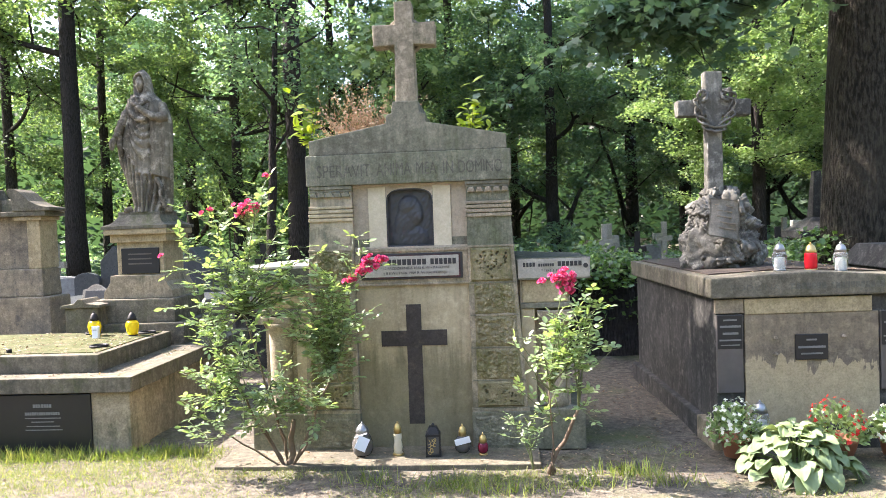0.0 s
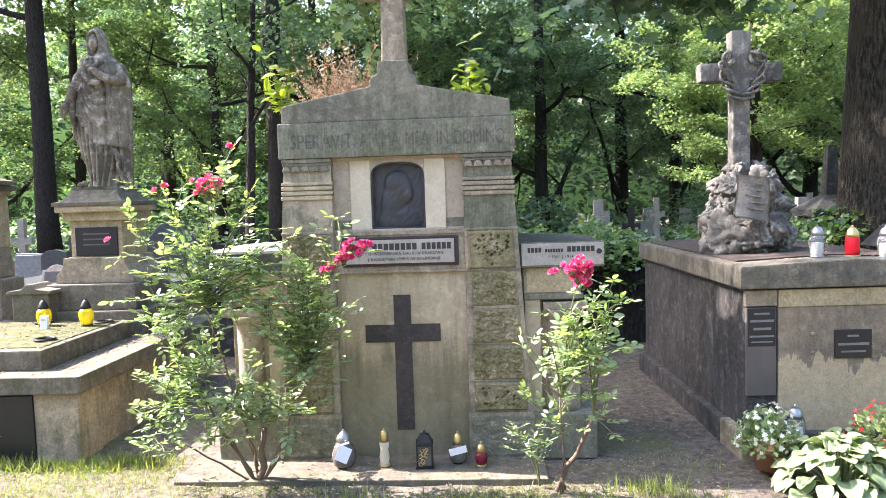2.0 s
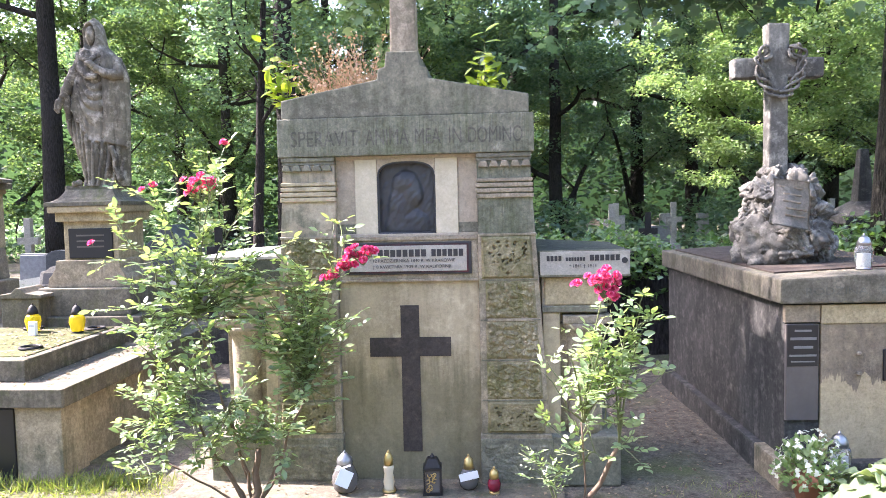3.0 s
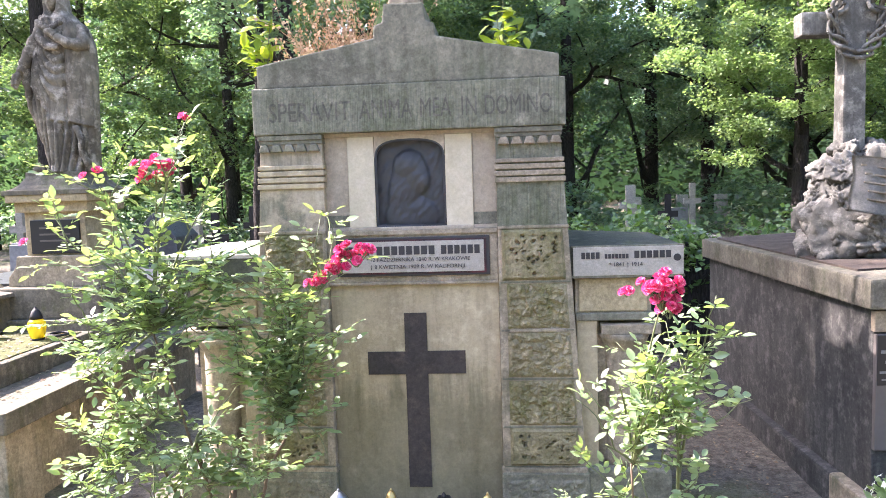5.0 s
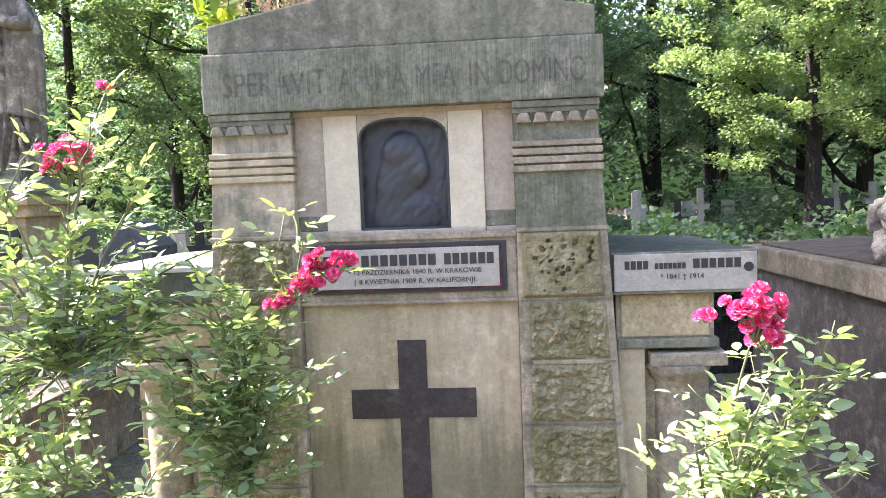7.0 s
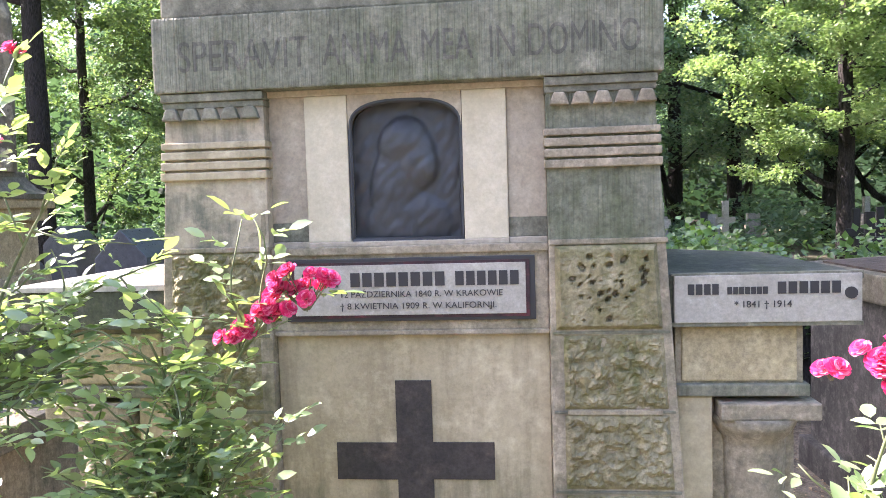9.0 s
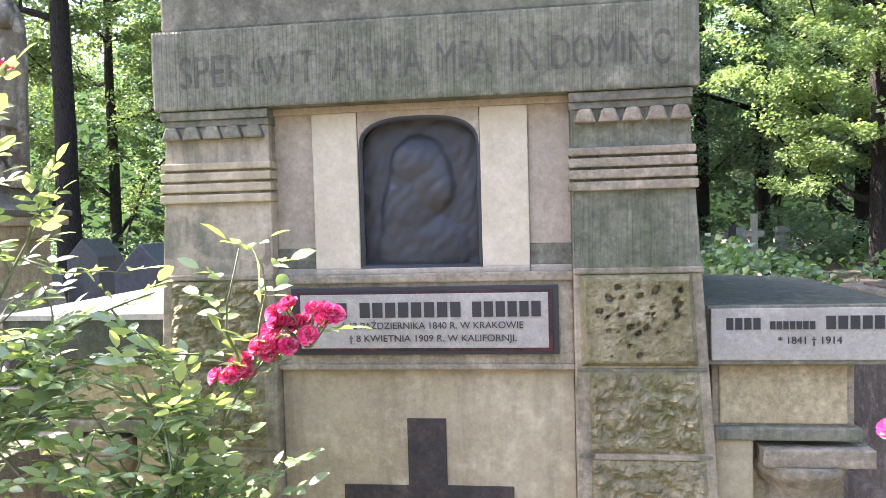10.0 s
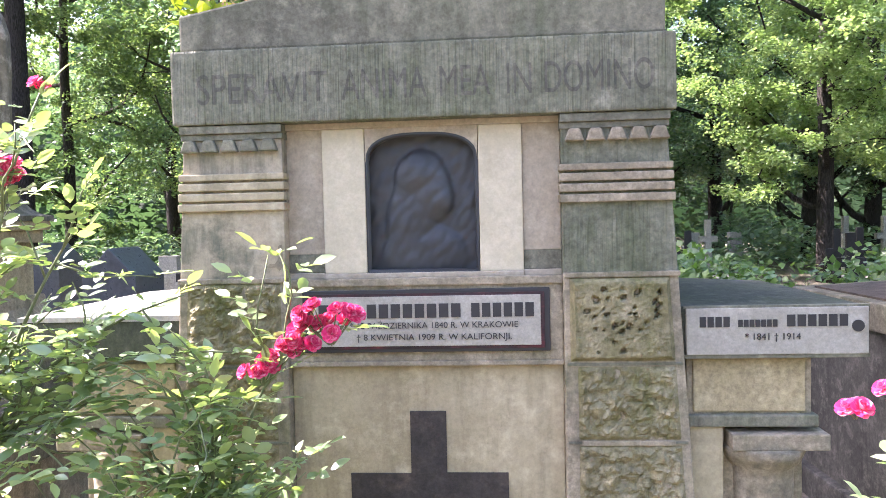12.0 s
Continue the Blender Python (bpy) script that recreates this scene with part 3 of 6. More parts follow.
        zs = [(1.29, 1.548, True), (1.045, 1.272, False), (0.795, 1.025, False), (0.545, 0.775, False), (0.335, 0.53, True)]
        for k, (za, zb, pits) in enumerate(zs):
            oa = 0.86 - (za - 0.3) / 1.256 * 0.075 - 0.028
            ob_ = 0.86 - (zb - 0.3) / 1.256 * 0.075 - 0.028
            ia = 0.455 + 0.022 * (k > 0)
            if s > 0:
                f = rough_field(C + ia, C + ob_, F, za, zb, 0.028, pits, k + 1, x1b=C + oa)
            else:
                f = rough_field(C - ob_, C - ia, F, za, zb, 0.028, pits and k > 0, k + 21, x0b=C - oa)
            part("rough_block", f, M_RUST, tomb)
            part("joint", box(*X(0.445, oa + 0.02), F - 0.004, F + 0.02, za - 0.014, za - 0.006, 0.001), M_GREY, tomb)
        if s > 0:
            part("mortar_strip", box(C + 0.485, C + 0.77, F - 0.006, F + 0.01, 1.026, 1.043, 0.004), M_SAND, tomb, "pale mortar repair under a block")
        part("offset_ledge", box(*X(0.437, 0.79), F - 0.006, 6.6, 1.549, 1.566, 0.004), M_SAND, tomb)
        mat_up = M_FRIEZE if s > 0 else M_STAINED
        part("pilaster_shaft", prism([(C + s * 0.437, 1.56), (C + s * 0.785, 1.56), (C + s * 0.755, 2.05), (C + s * 0.437, 2.05)], F + 0.004, 6.75, 0.004), mat_up, tomb, "smooth upper pilaster with patchy repairs")
        if s < 0:
            chip = [(-0.50, 1.600), (-0.487, 1.612), (-0.470, 1.611), (-0.462, 1.622), (-0.458, 1.668), (-0.446, 1.672), (-0.444, 1.606), (-0.456, 1.588), (-0.468, 1.600), (-0.486, 1.597)]
            part("plaster_chip", prism([(C + x, z) for x, z in chip], F + 0.002, F + 0.03, 0.0), M_SAND, tomb, "chipped plaster edge showing grey stone")
        for k in range(4):
            z = 1.776 + 0.0325 * k
            part("band", box(*X(0.43, 0.778 - 0.002 * k), F - 0.010, 6.6, z + 0.005, z + 0.030 - 0.004 * (k == 3), 0.004), M_SAND if s > 0 else M_PANEL, tomb)
        part("cap_band", box(*X(0.433, 0.765), F - 0.012, 6.6, 2.026, 2.052, 0.004), M_GREY, tomb)
        part("cap_band", box(*X(0.433, 0.762), F - 0.004, 6.6, 2.006, 2.026, 0.003), M_GREY, tomb)
        for k in range(5):
            xa = 0.447 + 0.064 * k
            tri = [(C + s * (xa + 0.014), 2.006), (C + s * (xa + 0.046), 2.006), (C + s * (xa + 0.060), 1.968), (C + s * xa, 1.968)]
            part("scallop", prism(tri, F - 0.018, F + 0.01, 0.006), M_GREY if s < 0 else M_SAND, tomb)
    # frieze and gable
    frieze = part("frieze", box(C - 0.782, C + 0.783, 5.885, 6.88, 2.054, 2.287, 0.008), M_FRIEZE, tomb, "grey-green frieze with carved letters")
    words = [("SPERAVIT", C - 0.695, 0.415), ("ANIMA", C - 0.235, 0.265), ("MEA", C + 0.07, 0.155), ("IN", C + 0.275, 0.075), ("DOMINO", C + 0.39, 0.325)]
    for w, x, wd in words:
        lettering(w, 0.098, wd, (x, 5.8848, 2.117), M_LETTER, frieze, thick=0.001)
    g = [(0.755, 2.287), (0.755, 2.40), (0.155, 2.512), (0.15, 2.572), (0.108, 2.588), (0.098, 2.675)]
    part("gable", prism([(C - x, z) for x, z in g] + [(C + x, z) for x, z in g[::-1]], 5.90, 6.55, 0.008), M_GREY, tomb)
    part("roof", prism([(C - 0.74, 2.287), (C - 0.74, 2.36), (C, 2.47), (C + 0.74, 2.36), (C + 0.74, 2.287)], 6.55, 6.86, 0.006), M_GREY, tomb)
    cy = (5.965, 6.115)
    cr = part("stone_cross", prism([(C - 0.082, 2.675), (C + 0.082, 2.675), (C + 0.074, 3.112), (C + 0.238, 3.104), (C + 0.242, 3.282), (C + 0.072, 3.276), (C + 0.066, 3.444), (C - 0.068, 3.444), (C - 0.072, 3.272), (C - 0.242, 3.272), (C - 0.238, 3.104), (C - 0.074, 3.112)], *cy, 0.012), M_SAND, tomb, "weathered stone cross on the gable")
    bm = bmesh.new()
    pts = [(C + 0.135 * math.cos(2 * math.pi * i / 32), 6.04, 3.19 + 0.135 * math.sin(2 * math.pi * i / 32)) for i in range(33)]
    tube(bm, pts, [0.017] * 33, 8)
    part("cross_ring", bm, M_SAND, cr)
    # wings
    for s in (-1, 1):
        def X(a, b):
            return tuple(sorted((C + s * a, C + s * b)))
        part("wing_wall", box(*X(0.78, 1.19), 6.02, 6.8, 0.0, 1.30, 0.004), M_SAND, tomb)
        part("wing_plinth", box(*X(0.80, 1.285), 5.90, 6.82, 0.0, 0.31, 0.012), M_GREY, tomb)
        part("wing_door_jamb", box(*X(0.825, 0.93), 5.965, 6.05, 0.30, 1.068, 0.006), M_PANEL, tomb)
        part("wing_panel_frame", box(*X(0.82, 1.20), 5.97, 6.05, 1.072, 1.30, 0.004), M_SAND, tomb)
        part("wing_panel", box(*X(0.838, 1.18), 5.962, 6.0, 1.115, 1.285, 0.006), M_OCHRE, tomb)
        part("wing_ledge", box(*X(0.82, 1.215), 5.95, 6.05, 1.07, 1.108, 0.006), M_GREY, tomb)
        part("capital_block", box(*X(0.948, 1.242), 5.93, 6.05, 1.0, 1.052, 0.006), M_SAND, tomb)
        part("column", lathe([(0.105, 0.30), (0.105, 0.36), (0.095, 0.40), (0.098, 0.90), (0.10, 0.93), (0.115, 0.945), (0.125, 0.965), (0.14, 1.0)], (C + s * 1.07, 6.045, 0), 24), M_SAND, tomb, "half-sunk round stone column", smooth=True)
        part("wing_roof", box(*X(0.78, 1.352), 5.935, 6.86, 1.302, 1.436, 0.006), M_ROOF, tomb, "dark projecting wing roof slab")
        bm = bmesh.new()
        xi, xo = C + s * 0.78, C + s * 1.356
        base = [bm.verts.new(p) for p in ((xi, 5.93, 1.430), (xo, 5.93, 1.430), (xo, 6.865, 1.430), (xi, 6.865, 1.430))]
        top = [bm.verts.new(p) for p in ((xi, 5.93, 1.449), (xo, 5.93, 1.446), (xo, 6.865, 1.446), (xi, 6.865, 1.478))]
        bm.faces.new(base)
        bm.faces.new((top[0], top[1], top[3]))
        bm.faces.new((top[1], top[2], top[3]))
        for k in range(4):
            bm.faces.new((base[k], base[(k + 1) % 4], top[(k + 1) % 4], top[k]))
        # Same roof twice: shade painted on the right, sunlight on the left.
        part("roof_top", bm, M_ROOF if s > 0 else M_LITROOF, tomb, "mossy roof top in a shade-darkened tone" if s > 0 else "roof top in a paler, sunlit tone")
        if s > 0:
            pl = part("plaque", box(C + 0.81, C + 1.35, 5.922, 5.94, 1.302, 1.446, 0.003), M_MARBLE, tomb, "pale stone plaque with a worn dark inscription")
            part("plaque_edge", box(C + 0.803, C + 1.356, 5.926, 5.95, 1.290, 1.303, 0.002), M_GREY, pl)
            part("plaque_edge", box(C + 0.803, C + 1.356, 5.926, 5.95, 1.445, 1.453, 0.002), M_GREY, pl)
            bars([(C + 0.85, C + 0.945, 1.388, 0.032), (C + 0.965, C + 1.085, 1.388, 0.022), (C + 1.11, C + 1.295, 1.388, 0.036)], 5.9212, M_INK, pl)
            lettering("* 1841 † 1914", 0.021, 0.165, (C + 0.985, 5.9212, 1.348), M_INK, pl)
            # A flat black disc gives the dark of a round hole.
            part("hole_dark_disc", lathe([(0.018, -0.003), (0.018, 0.003)], (0, 0, 0), 16), M_INK, pl).data.transform(Matrix.Translation((C + 1.318, 5.921, 1.388)) @ Matrix.Rotation(math.pi / 2, 4, "X"))
    return tomb


def relief_plate():
    """An arched bronze plate with a plain raised bust-like mass."""
    bm = bmesh.new()
    nx, nz = 48, 60
    w, z0, z1 = 0.175, 1.577, 2.014
    grid = []
    for j in range(nz + 1):
        row = []
        for i in range(nx + 1):
            u, v = i / nx * 2 - 1, j / nz
            z = z0 + (z1 - z0) * v
            top = 1.928 + 0.086 * max(0.0, 1 - abs(u) ** 2.6) ** 0.5
            z = min(z, top)
            x = C + u * w
            px, pz = u * w, z - z0
            def lump(cx, cz, rx, rz, h, a=0.0):
                dx, dz = px - cx, pz - cz
                ca, sa = math.cos(a), math.sin(a)
                q = ((dx * ca + dz * sa) / rx) ** 2 + ((-dx * sa + dz * ca) / rz) ** 2
                return h * math.sqrt(max(0.0, 1 - q))
            h = max(lump(0.02, 0.265, 0.075, 0.115, 0.030, 0.25), lump(-0.03, 0.20, 0.085, 0.17, 0.022, -0.25), lump(0.0, 0.05, 0.14, 0.10, 0.018), lump(-0.01, 0.31, 0.085, 0.075, 0.034, 0.5), lump(0.065, 0.225, 0.035, 0.05, 0.030))
            h += 0.005 * noise.noise(Vector((px * 45 - pz * 20, 0.3, pz * 28))) + 0.0012 * noise.noise(Vector((px * 110, 4.3, pz * 90)))
            row.append(bm.verts.new((x, 5.992 - h, z)))
        grid.append(row)
    for j in range(nz):
        for i in range(nx):
            bm.faces.new((grid[j][i], grid[j][i + 1], grid[j + 1][i + 1], grid[j + 1][i]))
    bmesh.ops.remove_doubles(bm, verts=bm.verts[:], dist=0.0004)
    return bm


build_tomb()

# ---- slab grave with the statue ----


def build_slab_grave():
    g = thing("slab_grave", (-4.0, 7.0, 0), "broad low stone grave with a mossy two-step slab", "grave")
    part("body", box(-5.4, -2.83, 5.97, 8.5, -0.05, 0.50, 0.01), M_TOMB, g)
    part("corner_pier", box(-3.125, -2.80, 5.945, 6.25, -0.05, 0.505, 0.01), M_TOMB, g)
    bm = bmesh.new()
    out = [(-5.5, 5.89), (-2.76, 5.89), (-2.75, 5.90), (-2.75, 8.6), (-5.5, 8.6)]
    lo = [bm.verts.new((x, y, 0.495)) for x, y in out]
    hi = [bm.verts.new((x, y, 0.618)) for x, y in out]
    bm.faces.new(lo)
    bm.faces.new(hi)
    for i in range(5):
        bm.faces.new((lo[i], lo[(i + 1) % 5], hi[(i + 1) % 5], hi[i]))
    bmesh.ops.recalc_face_normals(bm, faces=bm.faces[:])
    part("lower_slab", bevelled(bm, 0.012), M_SLAB, g)
    up = part("upper_slab", box(-5.0, -3.135, 6.10, 7.45, 0.612, 0.765, 0.012), M_SLAB, g)
    part("moss_bed", box(-4.9, -3.20, 6.2, 7.4, 0.755, 0.772, 0.004), M_MOSSY, up, "moss and fallen petals on the slab")
    pl = part("plaque", box(-4.4, -3.118, 5.93, 5.98, -0.03, 0.478, 0.005), M_PLAQ, g, "black plaque with a grey inscription")
    bars([(-3.60, -3.44, 0.375, 0.028), (-3.67, -3.375, 0.315, 0.024), (-3.67, -3.37, 0.287, 0.007), (-3.62, -3.43, 0.257, 0.007), (-3.66, -3.38, 0.222, 0.007), (-3.67, -3.36, 0.192, 0.007)], 5.929, M_FAINT, pl)
    for x, y in ((-3.32, 6.45), (-3.28, 7.25), (-3.85, 7.3)):
        bm = bmesh.new()
        tube(bm, [(x + 0.07 * math.cos(2 * math.pi * i / 20), y + 0.07 * math.sin(2 * math.pi * i / 20), 0.785) for i in range(21)], [0.011] * 21, 6)
        part("ring_handle", bm, M_IRON, up, "rusted iron lifting ring")
    part("bolt", lathe([(0.022, 0.77), (0.022, 0.80), (0.012, 0.806)], (-4.0, 6.25, 0), 10), M_IRON, up)
    return g


def build_pedestal():
    p = thing("statue_pedestal", (-3.50, 7.98, 0.6), "stepped ochre stone pedestal with a black plaque under the statue", "pedestal")
    part("lower_step", box(-4.10, -3.02, 7.50, 8.43, 0.60, 0.84, 0.014), M_SLAB, p)
    part("middle_step", box(-4.02, -3.13, 7.56, 8.35, 0.84, 1.08, 0.014, (0.01, 0.01)), M_SLAB, p)
    flare = [(0.43, 1.08), (0.42, 1.16), (0.385, 1.20), (0.355, 1.25), (0.345, 1.32)]
    part("upper_step", prism([(-3.505 - x, z) for x, z in flare] + [(-3.62 + x, z) for x, z in flare[::-1]], 7.66, 8.27, 0.008), M_TOMB, p, "ochre base stone flaring to the step")
    part("shaft", box(-3.80, -3.30, 7.72, 8.20, 1.25, 1.72, 0.012), M_OCHRE, p)
    part("cornice", box(-3.85, -3.25, 7.68, 8.24, 1.66, 1.745, 0.012), M_OCHRE, p)
    part("cornice", box(-3.89, -3.22, 7.63, 8.28, 1.74, 1.80, 0.012), M_OCHRE, p)
    bm = bmesh.new()
    rings = []
    for f, z in ((1.0, 1.80), (1.0, 1.832), (0.86, 1.845), (0.75, 1.872), (0.67, 1.91), (0.62, 1.945)):
        rings.append([bm.verts.new((-3.56 + sx * 0.35 * f, 7.96 + sy * 0.34 * f, z)) for sx, sy in ((-1, -1), (1, -1), (1, 1), (-1, 1))])
    for a, b in zip(rings, rings[1:]):
        for k in range(4):
            bm.faces.new((a[k], a[(k + 1) % 4], b[(k + 1) % 4], b[k]))
    bm.faces.new(rings[0][::-1])
    bm.faces.new(rings[-1])
    part("cap", bevelled(bm, 0.006), M_SLAB, p, "hollow-sloped cap stone, dark with weather")
    part("statue_base", box(-3.80, -3.34, 7.77, 8.17, 1.935, 1.978, 0.012), M_SLAB, p)
    pl = part("plaque", box(-3.745, -3.345, 7.70, 7.722, 1.335, 1.60, 0.004), M_PLAQ, p, "black plaque with a faint inscription")
    bars([(-3.67, -3.42, 1.53 - 0.05 * k, 0.014) for k in range(3)], 7.6985, M_BROWNP, pl)
    # small gabled block beside it, with a round knob
    part("side_block", box(-4.20, -3.86, 7.40, 7.66, 0.60, 1.02, 0.012), M_SLAB, p)
    part("side_block_cap", prism([(-4.24, 1.02), (-3.82, 1.02), (-3.83, 1.05), (-3.96, 1.065), (-4.01, 1.11), (-4.05, 1.11), (-4.10, 1.065), (-4.23, 1.05)], 7.38, 7.68, 0.008), M_SLAB, p)


def build_statue():
    """A robed standing figure: a skirt in deep upright folds, a mantle drawn up in hanging curves, a veil; one mesh."""
    bm = bmesh.new()
    cx, cy, z0 = -3.54, 7.97, 1.974
    seg, lev = 150, 170
    H = [0, 0.06, 0.20, 0.33, 0.48, 0.62, 0.72, 0.80, 0.95, 1.05, 1.12, 1.16, 1.22, 1.36, 1.42, 1.463]
    LEFT = [-0.17, -0.15, -0.19, -0.235, -0.27, -0.275, -0.255, -0.245, -0.225, -0.20, -0.175, -0.15, -0.105, -0.11, -0.085, -0.02]
    RIGHT = [0.23, 0.24, 0.25, 0.26, 0.268, 0.272, 0.278, 0.28, 0.275, 0.245, 0.20, 0.155, 0.095, 0.07, 0.045, 0.0]
    DEEP = [0.20, 0.18, 0.17, 0.165, 0.16, 0.16, 0.16, 0.155, 0.15, 0.14, 0.13, 0.12, 0.105, 0.11, 0.085, 0.02]

    def crease(p):
        return 1 - 2 * abs(math.sin(math.pi * p)) ** 0.6

    def relief_of(x, z):
        hem = float(np.interp(x, [-0.30, -0.22, -0.10, -0.02, 0.13, 0.27], [0.72, 0.69, 0.50, 0.39, 0.37, 0.33]))
        wob = noise.noise(Vector((x * 5, 0.3, z * 3)))
        if z > 1.17:
            d = 0.006 * math.sin(40 * x + 9 * z)
            if ((x + 0.025) / 0.062) ** 2 + ((z - 1.295) / 0.115) ** 2 < 1:
                d -= 0.05
            return d
        if z < hem:
            knee = 0.035 * math.exp(-((x + 0.02 - 0.10 * (0.3 - z)) / 0.06) ** 2)
            return -0.034 - 0.036 * crease(x * (1.25 - 0.6 * z) / 0.062 + 0.6 * wob + 0.25) + knee
        edge = 0.012 * math.exp(-((z - hem) / 0.02) ** 2)
        if x > 0.10:
            d = 0.02 + 0.007 * math.sin(2 * math.pi * x / 0.075 + 1.5 * z) + edge
        else:
            q = (z - 15 * (x - 0.055) ** 2 - 0.5 * (x - 0.055)) / (0.13 + 0.06 * max(0, 0.9 - z)) + 0.9 * wob
            d = -0.030 * crease(q) * min(1.0, max(0.3, (z - 0.42) / 0.25)) * (0.7 + 0.9 * noise.noise(Vector((x * 9, 2.7, z * 5)))) * min(1.0, 0.2 + abs(x - 0.055) / 0.13) + edge
            if z > 0.98:
                d += 0.012 * noise.noise(Vector((x * 28, 1.3, z * 30)))
        if 0.36 < z < 0.95:
            d -= 0.032 * math.exp(-((x - 0.10) / 0.012) ** 2)
        return d

    rings = []
    for j in range(lev + 1):
        z = 1.463 * j / lev
        lo, hi, b = (float(np.interp(z, H, v)) for v in (LEFT, RIGHT, DEEP))
        a, m = (hi - lo) / 2, (hi + lo) / 2
        ring = []
        for k in range(seg):
            t = 2 * math.pi * k / seg
            c, sn = math.cos(t), math.sin(t)
            x = m + a * c
            w = max(0.0, -sn) ** 0.6
            d = relief_of(x, z) * w + (1 - w) * 0.012 * math.sin(11 * t + 3 * z) * (z < 1.1)
            ring.append(bm.verts.new((cx + x + d * c * 0.6, cy + (b + d) * sn, z0 + z)))
        rings.append(ring)
    for p, q in zip(rings, rings[1:]):
        for k in range(seg):
            bm.faces.new((p[k], p[(k + 1) % seg], q[(k + 1) % seg], q[k]))
    bm.faces.new(rings[-1])
    bm.faces.new(rings[0][::-1])

    def limb(path, radii):
        pts = [Vector((cx + x, cy + y, z0 + z)) for x, y, z in path]
        fine = [pts[i].lerp(pts[i + 1], f / 5) for i in range(len(pts) - 1) for f in range(5)] + [pts[-1]]
        rr = np.interp(np.linspace(0, len(pts) - 1, len(fine)), range(len(radii)), radii)
        tube(bm, fine, [r * (1 + 0.10 * math.sin(i * 1.9)) for i, r in enumerate(rr)], 14)

    # the lowered arm in a wide sleeve, its hand, the arm across the breast, its hand, the shawl, the feet
    limb([(-0.13, -0.03, 1.10), (-0.19, -0.07, 0.97), (-0.245, -0.10, 0.84), (-0.275, -0.12, 0.76)], [0.05, 0.055, 0.048, 0.038])
    limb([(-0.275, -0.12, 0.77), (-0.305, -0.14, 0.72), (-0.315, -0.15, 0.67), (-0.305, -0.155, 0.635)], [0.028, 0.036, 0.03, 0.012])
    limb([(-0.265, -0.10, 0.80), (-0.245, -0.09, 0.66), (-0.25, -0.07, 0.52), (-0.22, -0.05, 0.36)], [0.045, 0.034, 0.026, 0.012])
    limb([(0.19, -0.03, 1.09), (0.245, -0.10, 0.95), (0.16, -0.165, 0.955), (0.06, -0.175, 1.01)], [0.052, 0.05, 0.04, 0.03])
    limb([(0.06, -0.175, 1.01), (0.02, -0.18, 1.045), (-0.02, -0.175, 1.055)], [0.03, 0.032, 0.016])
    limb([(-0.13, -0.07, 1.15), (-0.10, -0.13, 1.02), (-0.02, -0.165, 0.94), (0.08, -0.165, 0.93)], [0.03, 0.034, 0.03, 0.02])
    limb([(-0.11, -0.05, 1.18), (-0.08, -0.12, 1.10), (0.0, -0.145, 1.075), (0.09, -0.11, 1.13)], [0.028, 0.026, 0.024, 0.026])
    limb([(-0.14, -0.15, 0.025), (-0.165, -0.22, 0.02)], [0.036, 0.02])
    limb([(0.16, -0.15, 0.34), (0.21, -0.165, 0.24), (0.20, -0.16, 0.15), (0.24, -0.13, 0.04)], [0.022, 0.028, 0.024, 0.03])
    hd = bmesh.ops.create_uvsphere(bm, u_segments=24, v_segments=18, radius=1.0)
    for v in hd["verts"]:
        c = v.co.copy()
        nose = 0.012 * math.exp(-(c.x / 0.16) ** 2 - ((c.z + 0.05) / 0.35) ** 2) * (c.y < 0)
        v.co = Vector((cx - 0.025 + c.x * (0.047 - 0.010 * max(0, -c.z)), cy - 0.052 + c.y * 0.046 - nose, z0 + 1.305 + c.z * 0.082))
    bmesh.ops.scale(bm, vec=(1.0, 1.0, 1.035), space=Matrix.Translation((0, 0, -z0)), verts=bm.verts[:])
    s = part("statue", bm, M_STATUE, None, smooth=True)
    tagged(s, "weathered stone statue of a veiled robed figure on a pedestal", "statue")


build_slab_grave()
build_pedestal()
build_statue()


def build_scroll_monument():
    m = thing("scroll_tomb", (-6.0, 9.0, 0), "tall weathered stone tomb with scrolled cap ends", "tomb")
    part("foot", box(-8.10, -4.93, 8.55, 8.98, -0.05, 1.05, 0.02), M_FRONT, m)
    part("base", box(-8.00, -5.03, 8.60, 8.98, 1.05, 1.38, 0.02, (0.02, 0.02)), M_FRONT, m)
    part("wall", box(-7.85, -5.18, 8.68, 8.98, 1.38, 2.0, 0.012), M_FRONT, m)
    part("pier", box(-5.22, -5.06, 8.63, 8.98, 1.38, 1.96, 0.012), M_OCHRE, m)
    part("cornice", box(-5.36, -5.02, 8.60, 8.98, 1.95, 2.0, 0.012), M_OCHRE, m)
    part("cornice", box(-7.9, -4.95, 8.57, 8.98, 2.0, 2.06, 0.012), M_SLAB, m)
    pts = [(-4.89, 2.06), (-4.89, 2.10), (-4.98, 2.115), (-5.06, 2.14), (-5.13, 2.18), (-5.19, 2.235), (-5.25, 2.29), (-5.31, 2.325), (-5.37, 2.33), (-5.40, 2.30), (-5.39, 2.25), (-5.35, 2.20), (-5.34, 2.06)]
    part("scroll_cap", prism(pts, 8.56, 8.9, 0.008), M_SLAB, m, "curved scroll-shaped cap stone")
    part("cap_block", box(-5.85, -5.45, 8.75, 8.98, 2.06, 2.22, 0.02, (0.05, 0.05)), M_SLAB, m)
    part("cap_block", box(-7.50, -5.60, 8.72, 8.98, 2.06, 2.34, 0.03, (0.06, 0.06)), M_SLAB, m)
    m.location.x -= 0.16


